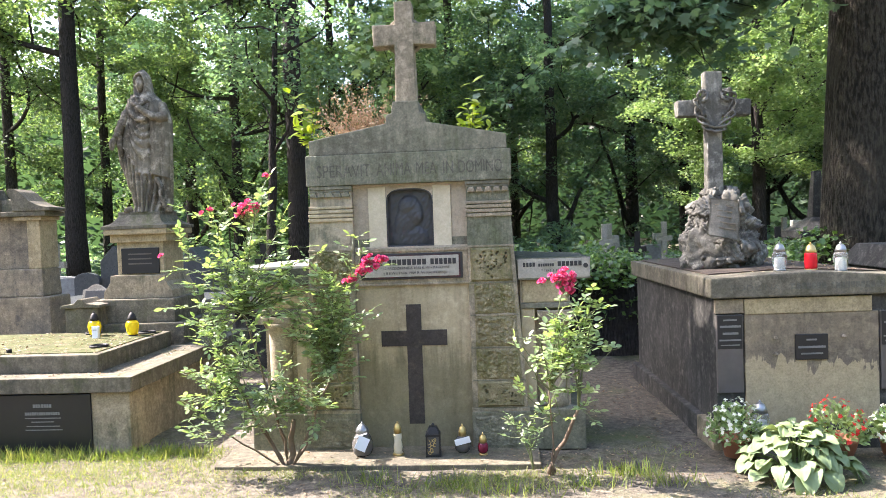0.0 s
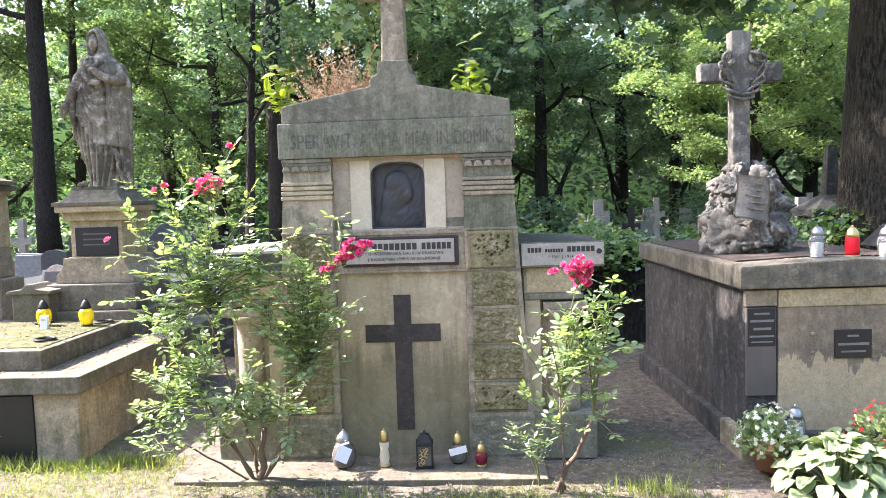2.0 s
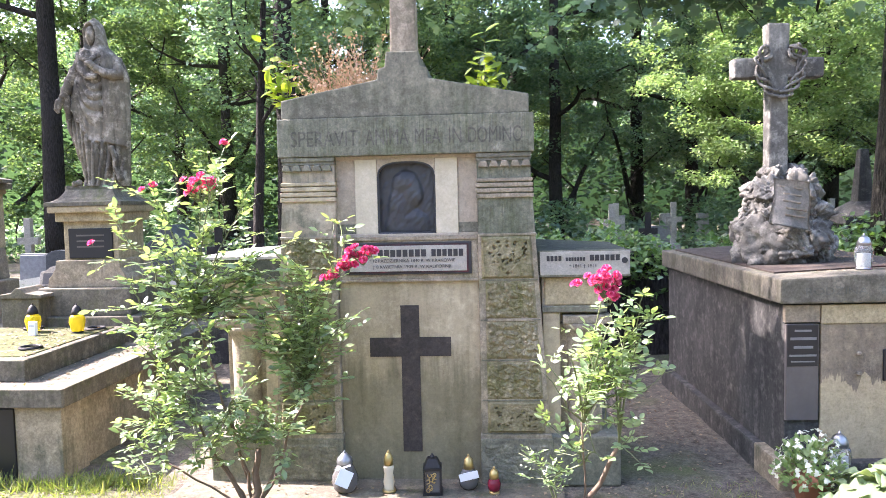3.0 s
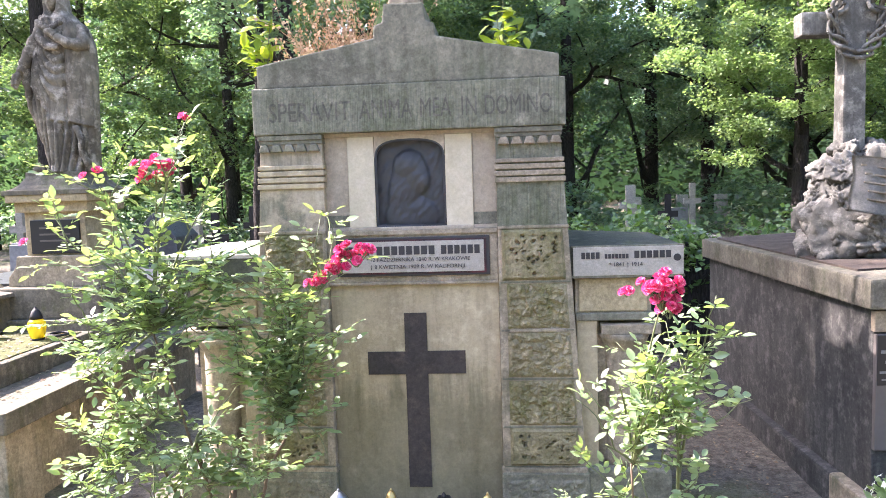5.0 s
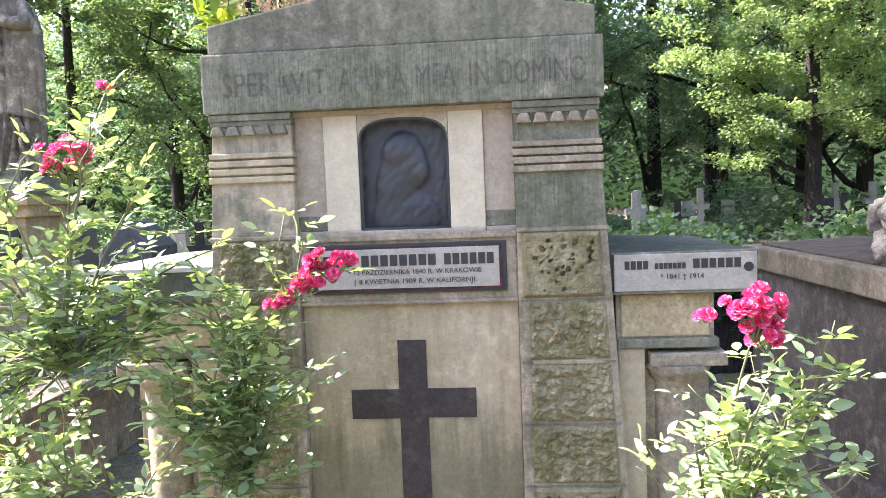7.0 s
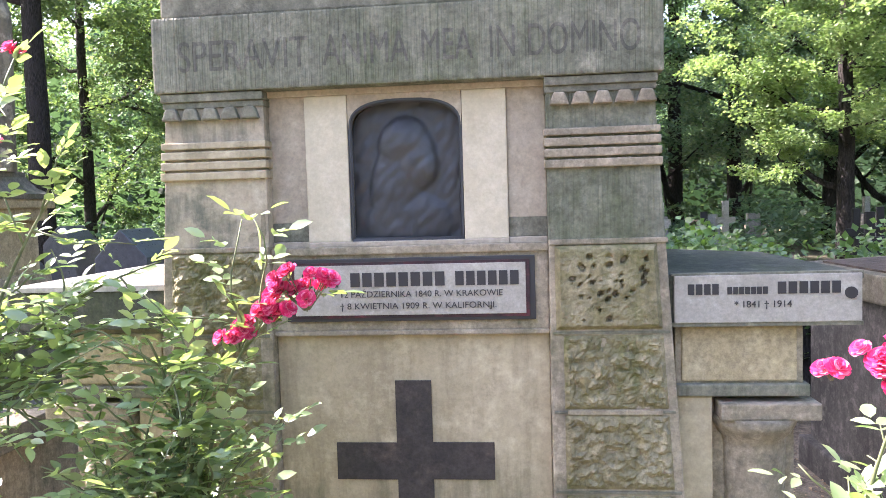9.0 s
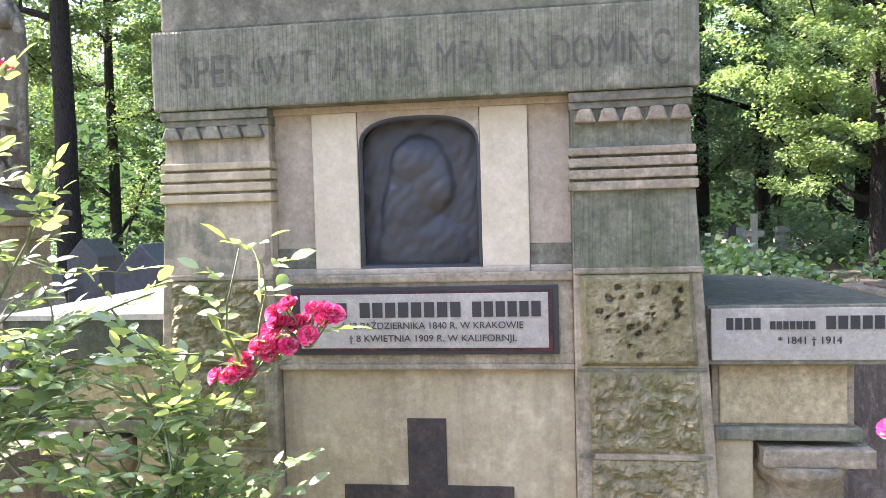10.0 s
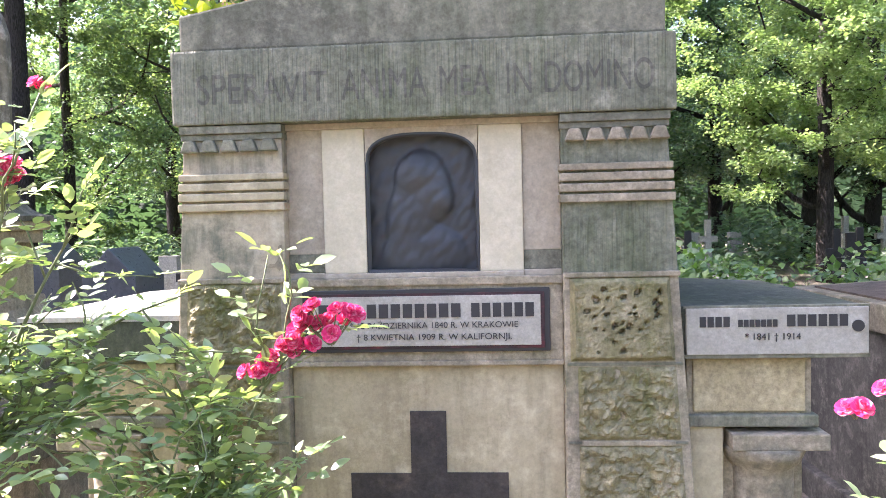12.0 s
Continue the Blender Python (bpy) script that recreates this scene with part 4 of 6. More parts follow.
def build_low_granite_grave():
    g = thing("granite_grave", (-5.4, 10.9, 0), "low dark granite grave with a framed plate propped on it", "grave")
    part("body", box(-6.6, -4.0, 10.25, 11.7, 0, 0.74, 0.01), M_GRANITE, g)
    part("lid", box(-6.65, -3.95, 10.2, 11.75, 0.74, 0.80, 0.01), M_GRANITE, g)
    b = prism([(-0.19, 0), (0.19, 0), (0.19, 0.19), (0.13, 0.20), (0.07, 0.25), (0, 0.27), (-0.07, 0.25), (-0.13, 0.20), (-0.19, 0.19)], -0.02, 0.02, 0.006)
    bmesh.ops.transform(b, matrix=pose(-5.58, 10.36, 0.80, -18, 0, 0), verts=b.verts[:])
    fr = part("plate_frame", b, M_PALE, g, "pale carved frame")
    b = box(-0.145, 0.145, -0.026, -0.018, 0.03, 0.17, 0.002)
    bmesh.ops.transform(b, matrix=pose(-5.58, 10.36, 0.80, -18, 0, 0), verts=b.verts[:])
    part("plate", b, M_GRANITE, fr)


build_scroll_monument()
build_low_granite_grave()

# ---- tomb with rock and cross ----


def build_rock_tomb():
    """Built about its front corner, then turned."""
    t = thing("rock_cross_tomb", (1.76, 5.95, 0), "dark plastered raised tomb with a thick stone lid and name plaques", "tomb", turn=2.6)
    W, D = 1.40, 2.5
    part("body", box(0.0, W, 0.0, D, -0.05, 1.12, 0.008), M_DARKT, t)
    part("plinth", box(-0.06, W + 0.05, -0.09, D + 0.05, -0.05, 0.16, 0.02), M_DARKT, t)
    # Paler block added for the sunlight on the plinth's front corner.
    part("lit_plinth_corner", box(-0.066, 0.16, -0.096, 0.3, -0.05, 0.168, 0.02), M_TOMB, t)
    part("front_panel", box(0.21, W - 0.21, -0.018, 0.02, 0.14, 0.985, 0.006), M_PEELED, t, "brown-grey render panel, patchy and worn")
    part("front_beam", box(0.21, W - 0.26, -0.026, 0.02, 0.985, 1.10, 0.006), M_OCHRE, t, "ochre lintel under the lid")
    part("front_beam", box(-0.004, 0.205, -0.02, 0.02, 0.995, 1.10, 0.006), M_FRONT, t)
    lid = part("lid", prism([(-0.05, 1.112), (W + 0.05, 1.112), (W + 0.05, 1.245), (W / 2, 1.295), (-0.05, 1.262)], -0.06, D + 0.05, 0.014), M_LID, t, "thick worn stone lid with a low ridge")
    part("leaf_mould", prism([(0.03, 1.262), (W / 2, 1.293), (W - 0.05, 1.256), (W - 0.05, 1.262), (W / 2, 1.304), (0.03, 1.277)], 0.22, D - 0.1, 0.001), M_SOIL_TOP, lid, "dry leaves and mould on the lid, darkened for its shade")
    lettering("RODZINA", 0.045, 0.36, (0.10, -0.061, 1.165), M_LETTER, lid)
    bars([(0.54, 0.80, 1.165, 0.045), (0.83, 1.22, 1.165, 0.045)], -0.061, M_LETTER, lid)
    for k, x in enumerate((0.0, W - 0.20)):
        sp = part("side_plaque", box(x + 0.002, x + 0.195, -0.022, 0.01, 0.40, 0.985, 0.004), M_BROWNP, t, "brown stone plaque with grey letters")
        dk = part("plaque_field", box(x + 0.008, x + 0.19, -0.025, 0.0, 0.73, 0.982, 0.003), M_PLAQ, sp)
        bars([(x + 0.05, x + 0.15, 0.94, 0.012), (x + 0.025, x + 0.18, 0.89, 0.016), (x + 0.045, x + 0.16, 0.838, 0.016), (x + 0.02, x + 0.18, 0.79, 0.012), (x + 0.03, x + 0.17, 0.755, 0.008)], -0.0255, M_FAINT, dk)
    pl = part("plaque", box(0.575, 0.815, -0.030, 0.0, 0.635, 0.825, 0.004), M_PLAQ, t, "small black plaque with silver letters")
    bars([(0.655, 0.73, 0.778, 0.013), (0.595, 0.795, 0.722, 0.016), (0.615, 0.775, 0.675, 0.012)], -0.0305, M_FAINT, pl)
    for x in (0.43, 0.93):
        for z in (0.80, 0.68) if x < 0.5 else (0.80,):
            part("stud", lathe([(0.018, 0), (0.014, 0.012), (0.004, 0.016)], (x, -0.03, z), 10), M_FRONT, t)
    return t


def build_rock():
    r = thing("rock_cross", (2.06, 6.85, 1.28), "grey rustic rock pile carrying a weathered stone cross", "monument")
    rng = np.random.default_rng(17)
    heap = [(0.0, 0.0, 0.15, 0.25), (0.0, 0.0, 0.36, 0.22)]
    for lvl, (z, ring, n, rad) in enumerate(((0.08, 0.235, 9, 0.135), (0.22, 0.225, 9, 0.125), (0.36, 0.205, 8, 0.12), (0.48, 0.165, 7, 0.11), (0.57, 0.10, 5, 0.09))):
        for k in range(n):
            a = 2 * math.pi * (k + 0.5 * lvl) / n
            q = rng.uniform(0.85, 1.15)
            heap.append((ring * q * math.cos(a), ring * q * math.sin(a), z + rng.normal(0, 0.025), rad * rng.uniform(0.75, 1.25)))
    for x, y, z, rad in heap:
        bm = bmesh.new()
        bmesh.ops.create_icosphere(bm, subdivisions=5 if y < 0.02 else 4, radius=1.0)
        seed = Vector((x * 31, y * 17, z * 23))
        cuts = [(Vector(n_), o_) for n_, o_ in zip(rand_dirs(rng, 13), rng.uniform(0.5, 1.0, 13))]
        sq = Vector((rng.uniform(0.75, 1.15), 1.0, rng.uniform(0.75, 1.2)))
        for v in bm.verts:
            d = v.co.normalized()
            k = min([1.12] + [o_ / d.dot(n_) for n_, o_ in cuts if d.dot(n_) > 0.25])
            w = d + 0.25 * noise.noise_vector(d * 2.2 + seed)
            k += 0.20 * noise.noise(w * 2.6 + seed) - 0.22 * max(0.0, 0.22 - abs(noise.noise(w * 3.1 - seed))) / 0.22 * 0.5
            k += 0.07 * noise.noise(w * 6 + seed) + 0.03 * noise.noise(w * 14 + seed)
            p = d * k * rad * 1.1
            v.co = Vector((2.065 + 0.94 * x + p.x * sq.x, 6.85 + y + p.y, max(1.27, 1.28 + z + p.z * sq.z)))
        part("boulder", bm, M_ROCK, r, smooth=True)
    # curled scroll plate on the face of the rock
    bm = bmesh.new()
    rows = []
    for j in range(21):
        v = j / 20
        rows.append([])
        for i in range(13):
            u = i / 12
            x = 1.885 + 0.235 * u - 0.03 * v * (1 - u) + 0.012 * math.sin(5 * v)
            z = 1.87 - 0.30 * v - 0.045 * u * (0.6 + 0.6 * v)
            y = 6.50 - 0.06 * v - 0.025 * math.sin(u * math.pi * 1.3) - 0.10 * max(0, v - 0.8) - 0.09 * max(0, 0.15 - v)
            rows[-1].append(bm.verts.new((x, y, z)))
    for p, q in zip(rows, rows[1:]):
        for i in range(12):
            bm.faces.new((p[i], p[i + 1], q[i + 1], q[i]))
    bmesh.ops.solidify(bm, geom=bm.faces[:], thickness=0.03)
    sc = part("scroll", bm, M_PALE, r, "pale curled stone scroll with worn letters", smooth=True)
    for k in range(5):
        b = box(-0.075 + 0.012 * (k % 2), 0.07 - 0.015 * (k % 3), -0.003, 0.012, 0, 0.010, 0)
        bmesh.ops.transform(b, matrix=pose(2.0 + 0.004 * k, 6.470 - 0.0115 * k, 1.80 - 0.047 * k, -11, 10, 0), verts=b.verts[:])
        part("illegible_line", b, M_FRONT, sc)
    # cross with a thorny wreath hung over its arms
    cr = part("cross", prism([(1.962, 1.75), (2.098, 1.75), (2.094, 2.575), (2.335, 2.57), (2.338, 2.71), (2.098, 2.715), (2.106, 2.95), (1.955, 2.958), (1.962, 2.715), (1.722, 2.72), (1.725, 2.582), (1.966, 2.578)], 6.79, 6.92, 0.016), M_ROCK, r, "weathered grey-brown stone cross")
    for s in (-1, 1):
        for f in range(3):
            bm = bmesh.new()
            pth = []
            for i in range(29):
                v = i / 28
                x = s * float(np.interp(v, [0, 0.25, 0.5, 0.8, 1], [0.085, 0.15, 0.135, 0.06, -0.01]))
                z = float(np.interp(v, [0, 0.25, 0.5, 0.8, 1], [0.14, 0.07, -0.06, -0.17, -0.205]))
                pth.append((2.03 + x + 0.026 * math.sin(13 * v + 2.1 * f + s), 6.765 - 0.018 * math.cos(11 * v + 2.1 * f), 2.645 + z + 0.016 * math.cos(8 * v + 2.4 * f)))
            tube(bm, pth, [0.008 + 0.006 * math.sin(i * 1.1 + f) ** 2 for i in range(29)], 8)
            for i in range(3, 28, 5):
                p = Vector(pth[i])
                d = Vector((rng.normal(), -0.6, rng.normal())).normalized()
                tube(bm, [p, p + d * 0.035], [0.008, 0.001], 5)
            part("vine", bm, M_ROCK, cr, smooth=True)
        bm = bmesh.new()
        tube(bm, [(2.03 + s * (0.10 + 0.04 * math.cos(a)), 6.772 - 0.012 * math.sin(2 * a), 2.745 + 0.045 * math.sin(a)) for a in [2 * math.pi * i / 20 for i in range(21)]], [0.012 + 0.004 * (i % 3 == 0) for i in range(21)], 7)
        part("vine", bm, M_ROCK, cr, smooth=True)



build_rock_tomb()
build_rock()


def build_side_monuments():
    m = thing("dark_pillar_grave", (4.6, 11.0, 0), "dark grey stone grave pillar with a capped top", "gravestone")
    part("shaft", box(4.30, 4.90, 10.7, 11.3, 0, 1.38, 0.01), M_DARKT, m)
    part("cap", box(4.24, 4.96, 10.64, 11.36, 1.38, 1.48, 0.012), M_DARKT, m)
    part("cap_slope", box(4.26, 4.94, 10.66, 11.34, 1.48, 1.66, 0.01, (0.24, 0.24)), M_DARKT, m)
    part("finial", box(4.50, 4.70, 10.9, 11.1, 1.64, 2.3, 0.012, (0.05, 0.05)), M_DARKT, m)
    n = thing("dark_slab_tomb", (4.6, 8.0, 0), "dark stone tomb with a sloped lid", "tomb")
    part("body", box(3.95, 5.6, 7.6, 8.7, 0, 1.16, 0.01), M_DARKT, n)
    part("lid", box(3.88, 5.7, 7.52, 8.78, 1.16, 1.38, 0.012, (0.12, 0.2)), M_DARKT, n)


build_side_monuments()

# ---- low wall with ivy ----
tagged(part("low_wall", box(0.0, 9.5, 9.75, 10.05, -0.05, 1.12, 0.03), M_BARKD), "dark low boundary wall under ivy", "wall", kind="structure")


def build_ivy():
    rng = np.random.default_rng(5)
    n = 16000
    x = rng.uniform(-0.4, 8.5, n)
    t = rng.uniform(0, 1, n)
    h = 1.20 + 0.07 * np.sin(x * 2.1) + 0.08 * np.sin(x * 4.7 + 1) + 0.05 * np.sin(x * 11)
    z = np.where(t < 0.6, h * rng.uniform(0.75, 1.12, n), h * rng.uniform(0.35, 1.0, n))
    y = 9.9 + np.where(t < 0.6, rng.normal(0, 0.35, n), -0.30 * rng.uniform(0.3, 1, n)) - 0.05
    keep = (z > 1.0 + 0.2 * np.sin(x * 3.3)) | (rng.uniform(0, 1, n) < 0.12)
    c = np.stack([x, y, z], 1)[keep]
    k = len(c)
    along = rand_dirs(rng, k, 0.6)
    up = rand_dirs(rng, k) * 0.7 + np.array([-0.3, -0.4, 0.9])
    me = leaf_mesh("ivy_hedge", c, along, up, rng.uniform(0.05, 0.095, k), LEAF5)
    tagged(link_mesh("ivy_hedge", me, M_IVY), "sunlit ivy growing over the low wall", "ivy", kind="stuff")


build_ivy()

# ---- trees ----


def limb_path(rng, start, heading, length, n=7, wander=0.18, rise=0.08):
    p, d = Vector(start), Vector(heading).normalized()
    out = [p.copy()]
    for _ in range(n):
        d = (d + Vector(rng.normal(size=3)) * wander + Vector((0, 0, rise))).normalized()
        p = p + d * (length / n)
        out.append(p.copy())
    return out


def build_tree(name, at, radius, height, crown_z, crown_r, leaf_mat, bark, seed, clumps=140, per=110, leaf=0.20, limbs=9, template=LEAF4, label="", lean=(0, 0), clump_r=0.75, low_cut=0.0, flare=0.25):
    """A tapered trunk with limbs, and a crown of leaf clumps set along the limbs and round them."""
    rng = np.random.default_rng(seed)
    t = thing(name, at, label or "tall broadleaf tree with a dark trunk", "tree")
    base = Vector(at)
    bm = bmesh.new()
    n = 12
    pth = [base + Vector((lean[0] * (i / n) ** 1.3, lean[1] * (i / n), height * i / n)) + Vector((0.10 * radius * math.sin(i * 1.7 + seed), 0.1 * radius * math.cos(i * 1.3), 0)) for i in range(n + 1)]
    pth[0].z -= 0.1
    rad = [radius * (1.0 + flare * math.exp(-12 * i / n)) * (1 - 0.62 * (i / n) ** 1.3) for i in range(n + 1)]
    tube(bm, pth, rad, 14)
    ends = []
    for k in range(limbs):
        f = (crown_z[0] / height) * 0.85 + (0.96 - crown_z[0] / height * 0.85) * (k / max(1, limbs - 1))
        i = min(n - 1, int(f * n))
        a = 2.4 * k + seed
        L = crown_r * rng.uniform(0.75, 1.05)
        lp = limb_path(rng, pth[i], (math.cos(a), math.sin(a), rng.uniform(0.15, 0.55)), L)
        tube(bm, lp, [rad[i] * 0.42 * (1 - 0.85 * j / 7) + 0.012 for j in range(8)], 7)
        ends += lp[3:]
        for _ in range(2):
            j = int(rng.integers(2, 6))
            tw = limb_path(rng, lp[j], Vector(rng.normal(size=3)) + Vector((0, 0, 0.2)), L * 0.45, 5)
            tube(bm, tw, [rad[i] * 0.16 * (1 - 0.8 * q / 5) + 0.008 for q in range(6)], 5)
            ends += tw[2:]
    part("trunk", bm, bark, t, smooth=True)
    E = np.array([tuple(e) for e in ends])
    mid = np.array([at[0] + lean[0], at[1] + lean[1], (crown_z[0] + crown_z[1]) / 2])
    half = np.array([crown_r, crown_r, (crown_z[1] - crown_z[0]) / 2])
    nb = clumps // 2
    u = rand_dirs(rng, clumps - nb) * rng.uniform(0.45, 1.0, (clumps - nb, 1)) ** 0.5
    P = np.concatenate([E[rng.integers(0, len(E), nb)] + rng.normal(0, 0.35, (nb, 3)), mid + u * half])
    sz = rng.uniform(0.6, 1.35, clumps) * clump_r
    ci = np.repeat(np.arange(clumps), per)
    off = rand_dirs(rng, clumps * per) * (rng.uniform(0, 1, (clumps * per, 1)) ** 0.45)
    tilt = rng.normal(0, 0.28, (clumps, 2))
    off[:, 2] = off[:, 2] * 0.42 + (off[:, 0] * tilt[ci, 0] + off[:, 1] * tilt[ci, 1])
    c = P[ci] + off * sz[ci][:, None]
    keep = c[:, 2] > max(0.3, low_cut)
    c = c[keep]
    k = len(c)
    me = leaf_mesh("crown", c, rand_dirs(rng, k, 0.5) + np.array([0, 0, -0.25]), rand_dirs(rng, k) * 0.75 + np.array([0, 0, 1.0]), rng.uniform(0.65, 1.25, k) * leaf, template)
    link_mesh("crown", me, leaf_mat, t)
    return t


T1 = build_tree("tree", (-13.2, 22.8, 0), 0.31, 18, (9.5, 19), 5.0, M_TREE, M_BARKD, 3, 130, 150, 0.17, low_cut=7.5)
T2 = build_tree("tree", (-5.24, 20.0, 0), 0.27, 18, (9.5, 19), 5.0, M_TREE, M_BARKD, 4, 130, 150, 0.17, low_cut=7.0)
T3 = build_tree("tree", (-6.3, 29.5, 0), 0.2, 17, (2.5, 18), 5.0, M_TREE, M_BARK, 5, 170, 190, 0.145)
T4 = build_tree("slender_tree", (-5.25, 17.4, 0), 0.12, 7.0, (4.2, 7.8), 1.8, M_TREED, M_BARKD, 6, 26, 110, 0.13, 5, label="slender dark young tree among the graves", lean=(0.4, 0))
T5 = build_tree("tree", (2.4, 31, 0), 0.26, 15, (2.6, 17), 5.2, M_TREED, M_BARKD, 7, 220, 180, 0.15)
T6 = build_tree("sunlit_tree", (7.75, 22.5, 0), 0.2, 11, (2.6, 10.5), 4.0, M_TREEB, M_BARKD, 8, 200, 330, 0.105, 12, label="sunlit light green tree with drooping leaf sprays", clump_r=0.62)
T7 = build_tree("large_tree", (4.72, 9.75, 0), 0.52, 18, (6.6, 17), 5.5, M_TREED, M_BARK, 9, 210, 170, 0.22, 10, LEAF4, label="huge old tree with furrowed brown bark", clump_r=0.65, low_cut=4.3, flare=0.06)
# Three unseen trees, added so their crowns shade the right tomb and passage.
SHADE_T8 = build_tree("tree", (-11.8, 10.9, 0), 0.30, 16.5, (13.2, 18), 2.5, M_TREE, M_BARK, 10, 84, 105, 0.16, 5)
SHADE_T10 = build_tree("tree", (-9.6, 10.3, 0), 0.24, 8.6, (6.3, 9.6), 2.3, M_TREE, M_BARK, 14, 150, 130, 0.17, 6, lean=(3.1, 0.2), low_cut=6.0, clump_r=0.6)
SHADE_T9 = build_tree("tree", (-12.8, 14.7, 0), 0.32, 22, (13.0, 25), 3.4, M_TREE, M_BARK, 13, 135, 120, 0.17, 5)


def hang_bough(tree, path, spread, count, leaf, mat, seed, drop):
    """A long limb with leaf sprays hanging from it."""
    rng = np.random.default_rng(seed)
    pts = [Vector(p) for p in path]
    fine = [pts[i].lerp(pts[i + 1], s / 4) for i in range(len(pts) - 1) for s in range(4)] + [pts[-1]]
    bm = bmesh.new()
    tube(bm, fine, [0.06 * (1 - 0.85 * i / (len(fine) - 1)) + 0.006 for i in range(len(fine))], 7)
    C_ = []
    for k in range(count):
        q = fine[int(rng.integers(len(fine) // 3, len(fine)))]
        e = q + Vector((rng.normal(0, spread[0]), rng.normal(0, spread[1]), -abs(rng.normal(0, drop)) + 0.1))
        tw = limb_path(rng, q, e - q, (e - q).length, 4, 0.12, -0.05)
        tube(bm, tw, [0.008, 0.006, 0.005, 0.004, 0.003], 4)
        for t_ in tw[1:]:
            for _ in range(9):
                C_.append(tuple(t_ + Vector(rng.normal(0, 0.12, 3))))
    part("bough", bm, M_BARKD, tree, smooth=True)
    n = len(C_)
    me = leaf_mesh("hanging_leaves", C_, rand_dirs(rng, n, 0.5) + np.array([0, 0, -0.4]), rand_dirs(rng, n) * 0.6 + np.array([0, -0.4, 0.9]), rng.uniform(0.08, 0.16, n) * leaf, MAPLE)
    link_mesh("hanging_leaves", me, mat, tree)


hang_bough(T7, [(4.6, 9.7, 6.2), (3.9, 9.2, 5.2), (3.1, 8.9, 4.45), (2.3, 8.8, 4.1), (1.4, 8.9, 4.0)], (0.4, 0.3), 90, 1.0, M_TREED, 101, 0.35)
# Same tree as above; this bough's sunlight lies in its brighter leaves.
hang_bough(T7, [(4.5, 10.0, 7.5), (2.6, 11.0, 7.2), (0.6, 11.2, 6.2), (-0.9, 10.9, 5.0), (-1.6, 10.6, 4.35)], (0.2, 0.2), 30, 1.0, M_TREEB, 102, 0.55)
for src, x, y, turn, k in ((T5, -1.8, 33, 80, 1.1), (T5, 6.5, 36, 200, 1.15), (T3, -9.6, 27.5, 200, 0.95), (T3, -15, 28, 160, 0.95), (T3, -3.2, 29.5, 310, 0.9), (T5, 12.5, 30, 140, 1.0), (T5, 10.8, 31, 110, 1.0), (T3, 13.5, 27, 75, 0.95), (T3, 17, 25, 40, 0.9), (T3, -17.5, 26, 120, 1.0), (T5, -24, 24, 10, 1.0), (T3, -11.5, 33, 250, 1.1), (T5, -15, 36, 300, 1.1),
                           (T3, 1.0, 38, 20, 1.2), (T5, 9.5, 38, 250, 1.2), (T5, -7, 38, 170, 1.2), (T3, 20, 34, 90, 1.2), (T5, 14, 17, 50, 0.8),
                           (T1, -22, -16, 0, 1.0), (T2, -4, -16, 60, 1.0), (T1, 8, -13, 130, 1.0), (T2, 17, -3, 200, 1.0), (T1, -34, 2, 240, 1.0), (T2, 19, 9, 300, 1.0)):
    copy_thing(src, pose(x, y, 0, 0, 0, turn) @ Matrix.Scale(k, 4))


def build_far_woods():
    rng = np.random.default_rng(21)
    n = 60000
    a = np.concatenate([rng.uniform(0.15 * math.pi, 0.85 * math.pi, 36000), rng.uniform(0, 2 * math.pi, 24000)])
    r = rng.uniform(44, 58, n)
    top = 17 + 3 * np.sin(a * 9) + 3 * np.sin(a * 23 + 1)
    z = rng.uniform(0, 1, n) ** 0.8 * top
    c = np.stack([r * np.cos(a), 8 + r * np.sin(a), z], 1)
    me = leaf_mesh("far_woods", c, rand_dirs(rng, n, 0.5), rand_dirs(rng, n) * 0.7 + np.array([0, 0, 1.0]), rng.uniform(0.3, 0.8, n), LEAF4)
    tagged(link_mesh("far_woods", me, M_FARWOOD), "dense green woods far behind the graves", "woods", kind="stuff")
    bm = bmesh.new()
    seg = 160
    lo, hi = [], []
    for i in range(seg):
        t = 2 * math.pi * i / seg
        h = 16 + 2.5 * math.sin(t * 13) + 2.0 * math.sin(t * 31)
        lo.append(bm.verts.new((60 * math.cos(t), 8 + 60 * math.sin(t), -0.5)))
        hi.append(bm.verts.new((60 * math.cos(t), 8 + 60 * math.sin(t), h)))
    for i in range(seg):
        j = (i + 1) % seg
        bm.faces.new((lo[i], lo[j], hi[j], hi[i]))
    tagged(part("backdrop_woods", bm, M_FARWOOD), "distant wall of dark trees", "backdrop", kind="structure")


build_far_woods()


def build_undergrowth():
    rng = np.random.default_rng(31)
    n = 30000
    x = rng.uniform(-26, 26, n)
    y = rng.uniform(25, 34, n)
    h = 1.0 + 0.5 * np.sin(x * 0.9) + 0.4 * np.sin(x * 2.3 + 2)
    z = rng.uniform(0.05, 1, n) * np.maximum(h, 0.5)
    me = leaf_mesh("undergrowth", np.stack([x, y, z], 1), rand_dirs(rng, n, 0.5), rand_dirs(rng, n) * 0.7 + np.array([0, 0, 1.0]), rng.uniform(0.12, 0.3, n), LEAF4)
    tagged(link_mesh("undergrowth", me, M_TREED), "shaded bushes and undergrowth behind the graves", "bushes", kind="stuff")


build_undergrowth()

# ---- far graves ----


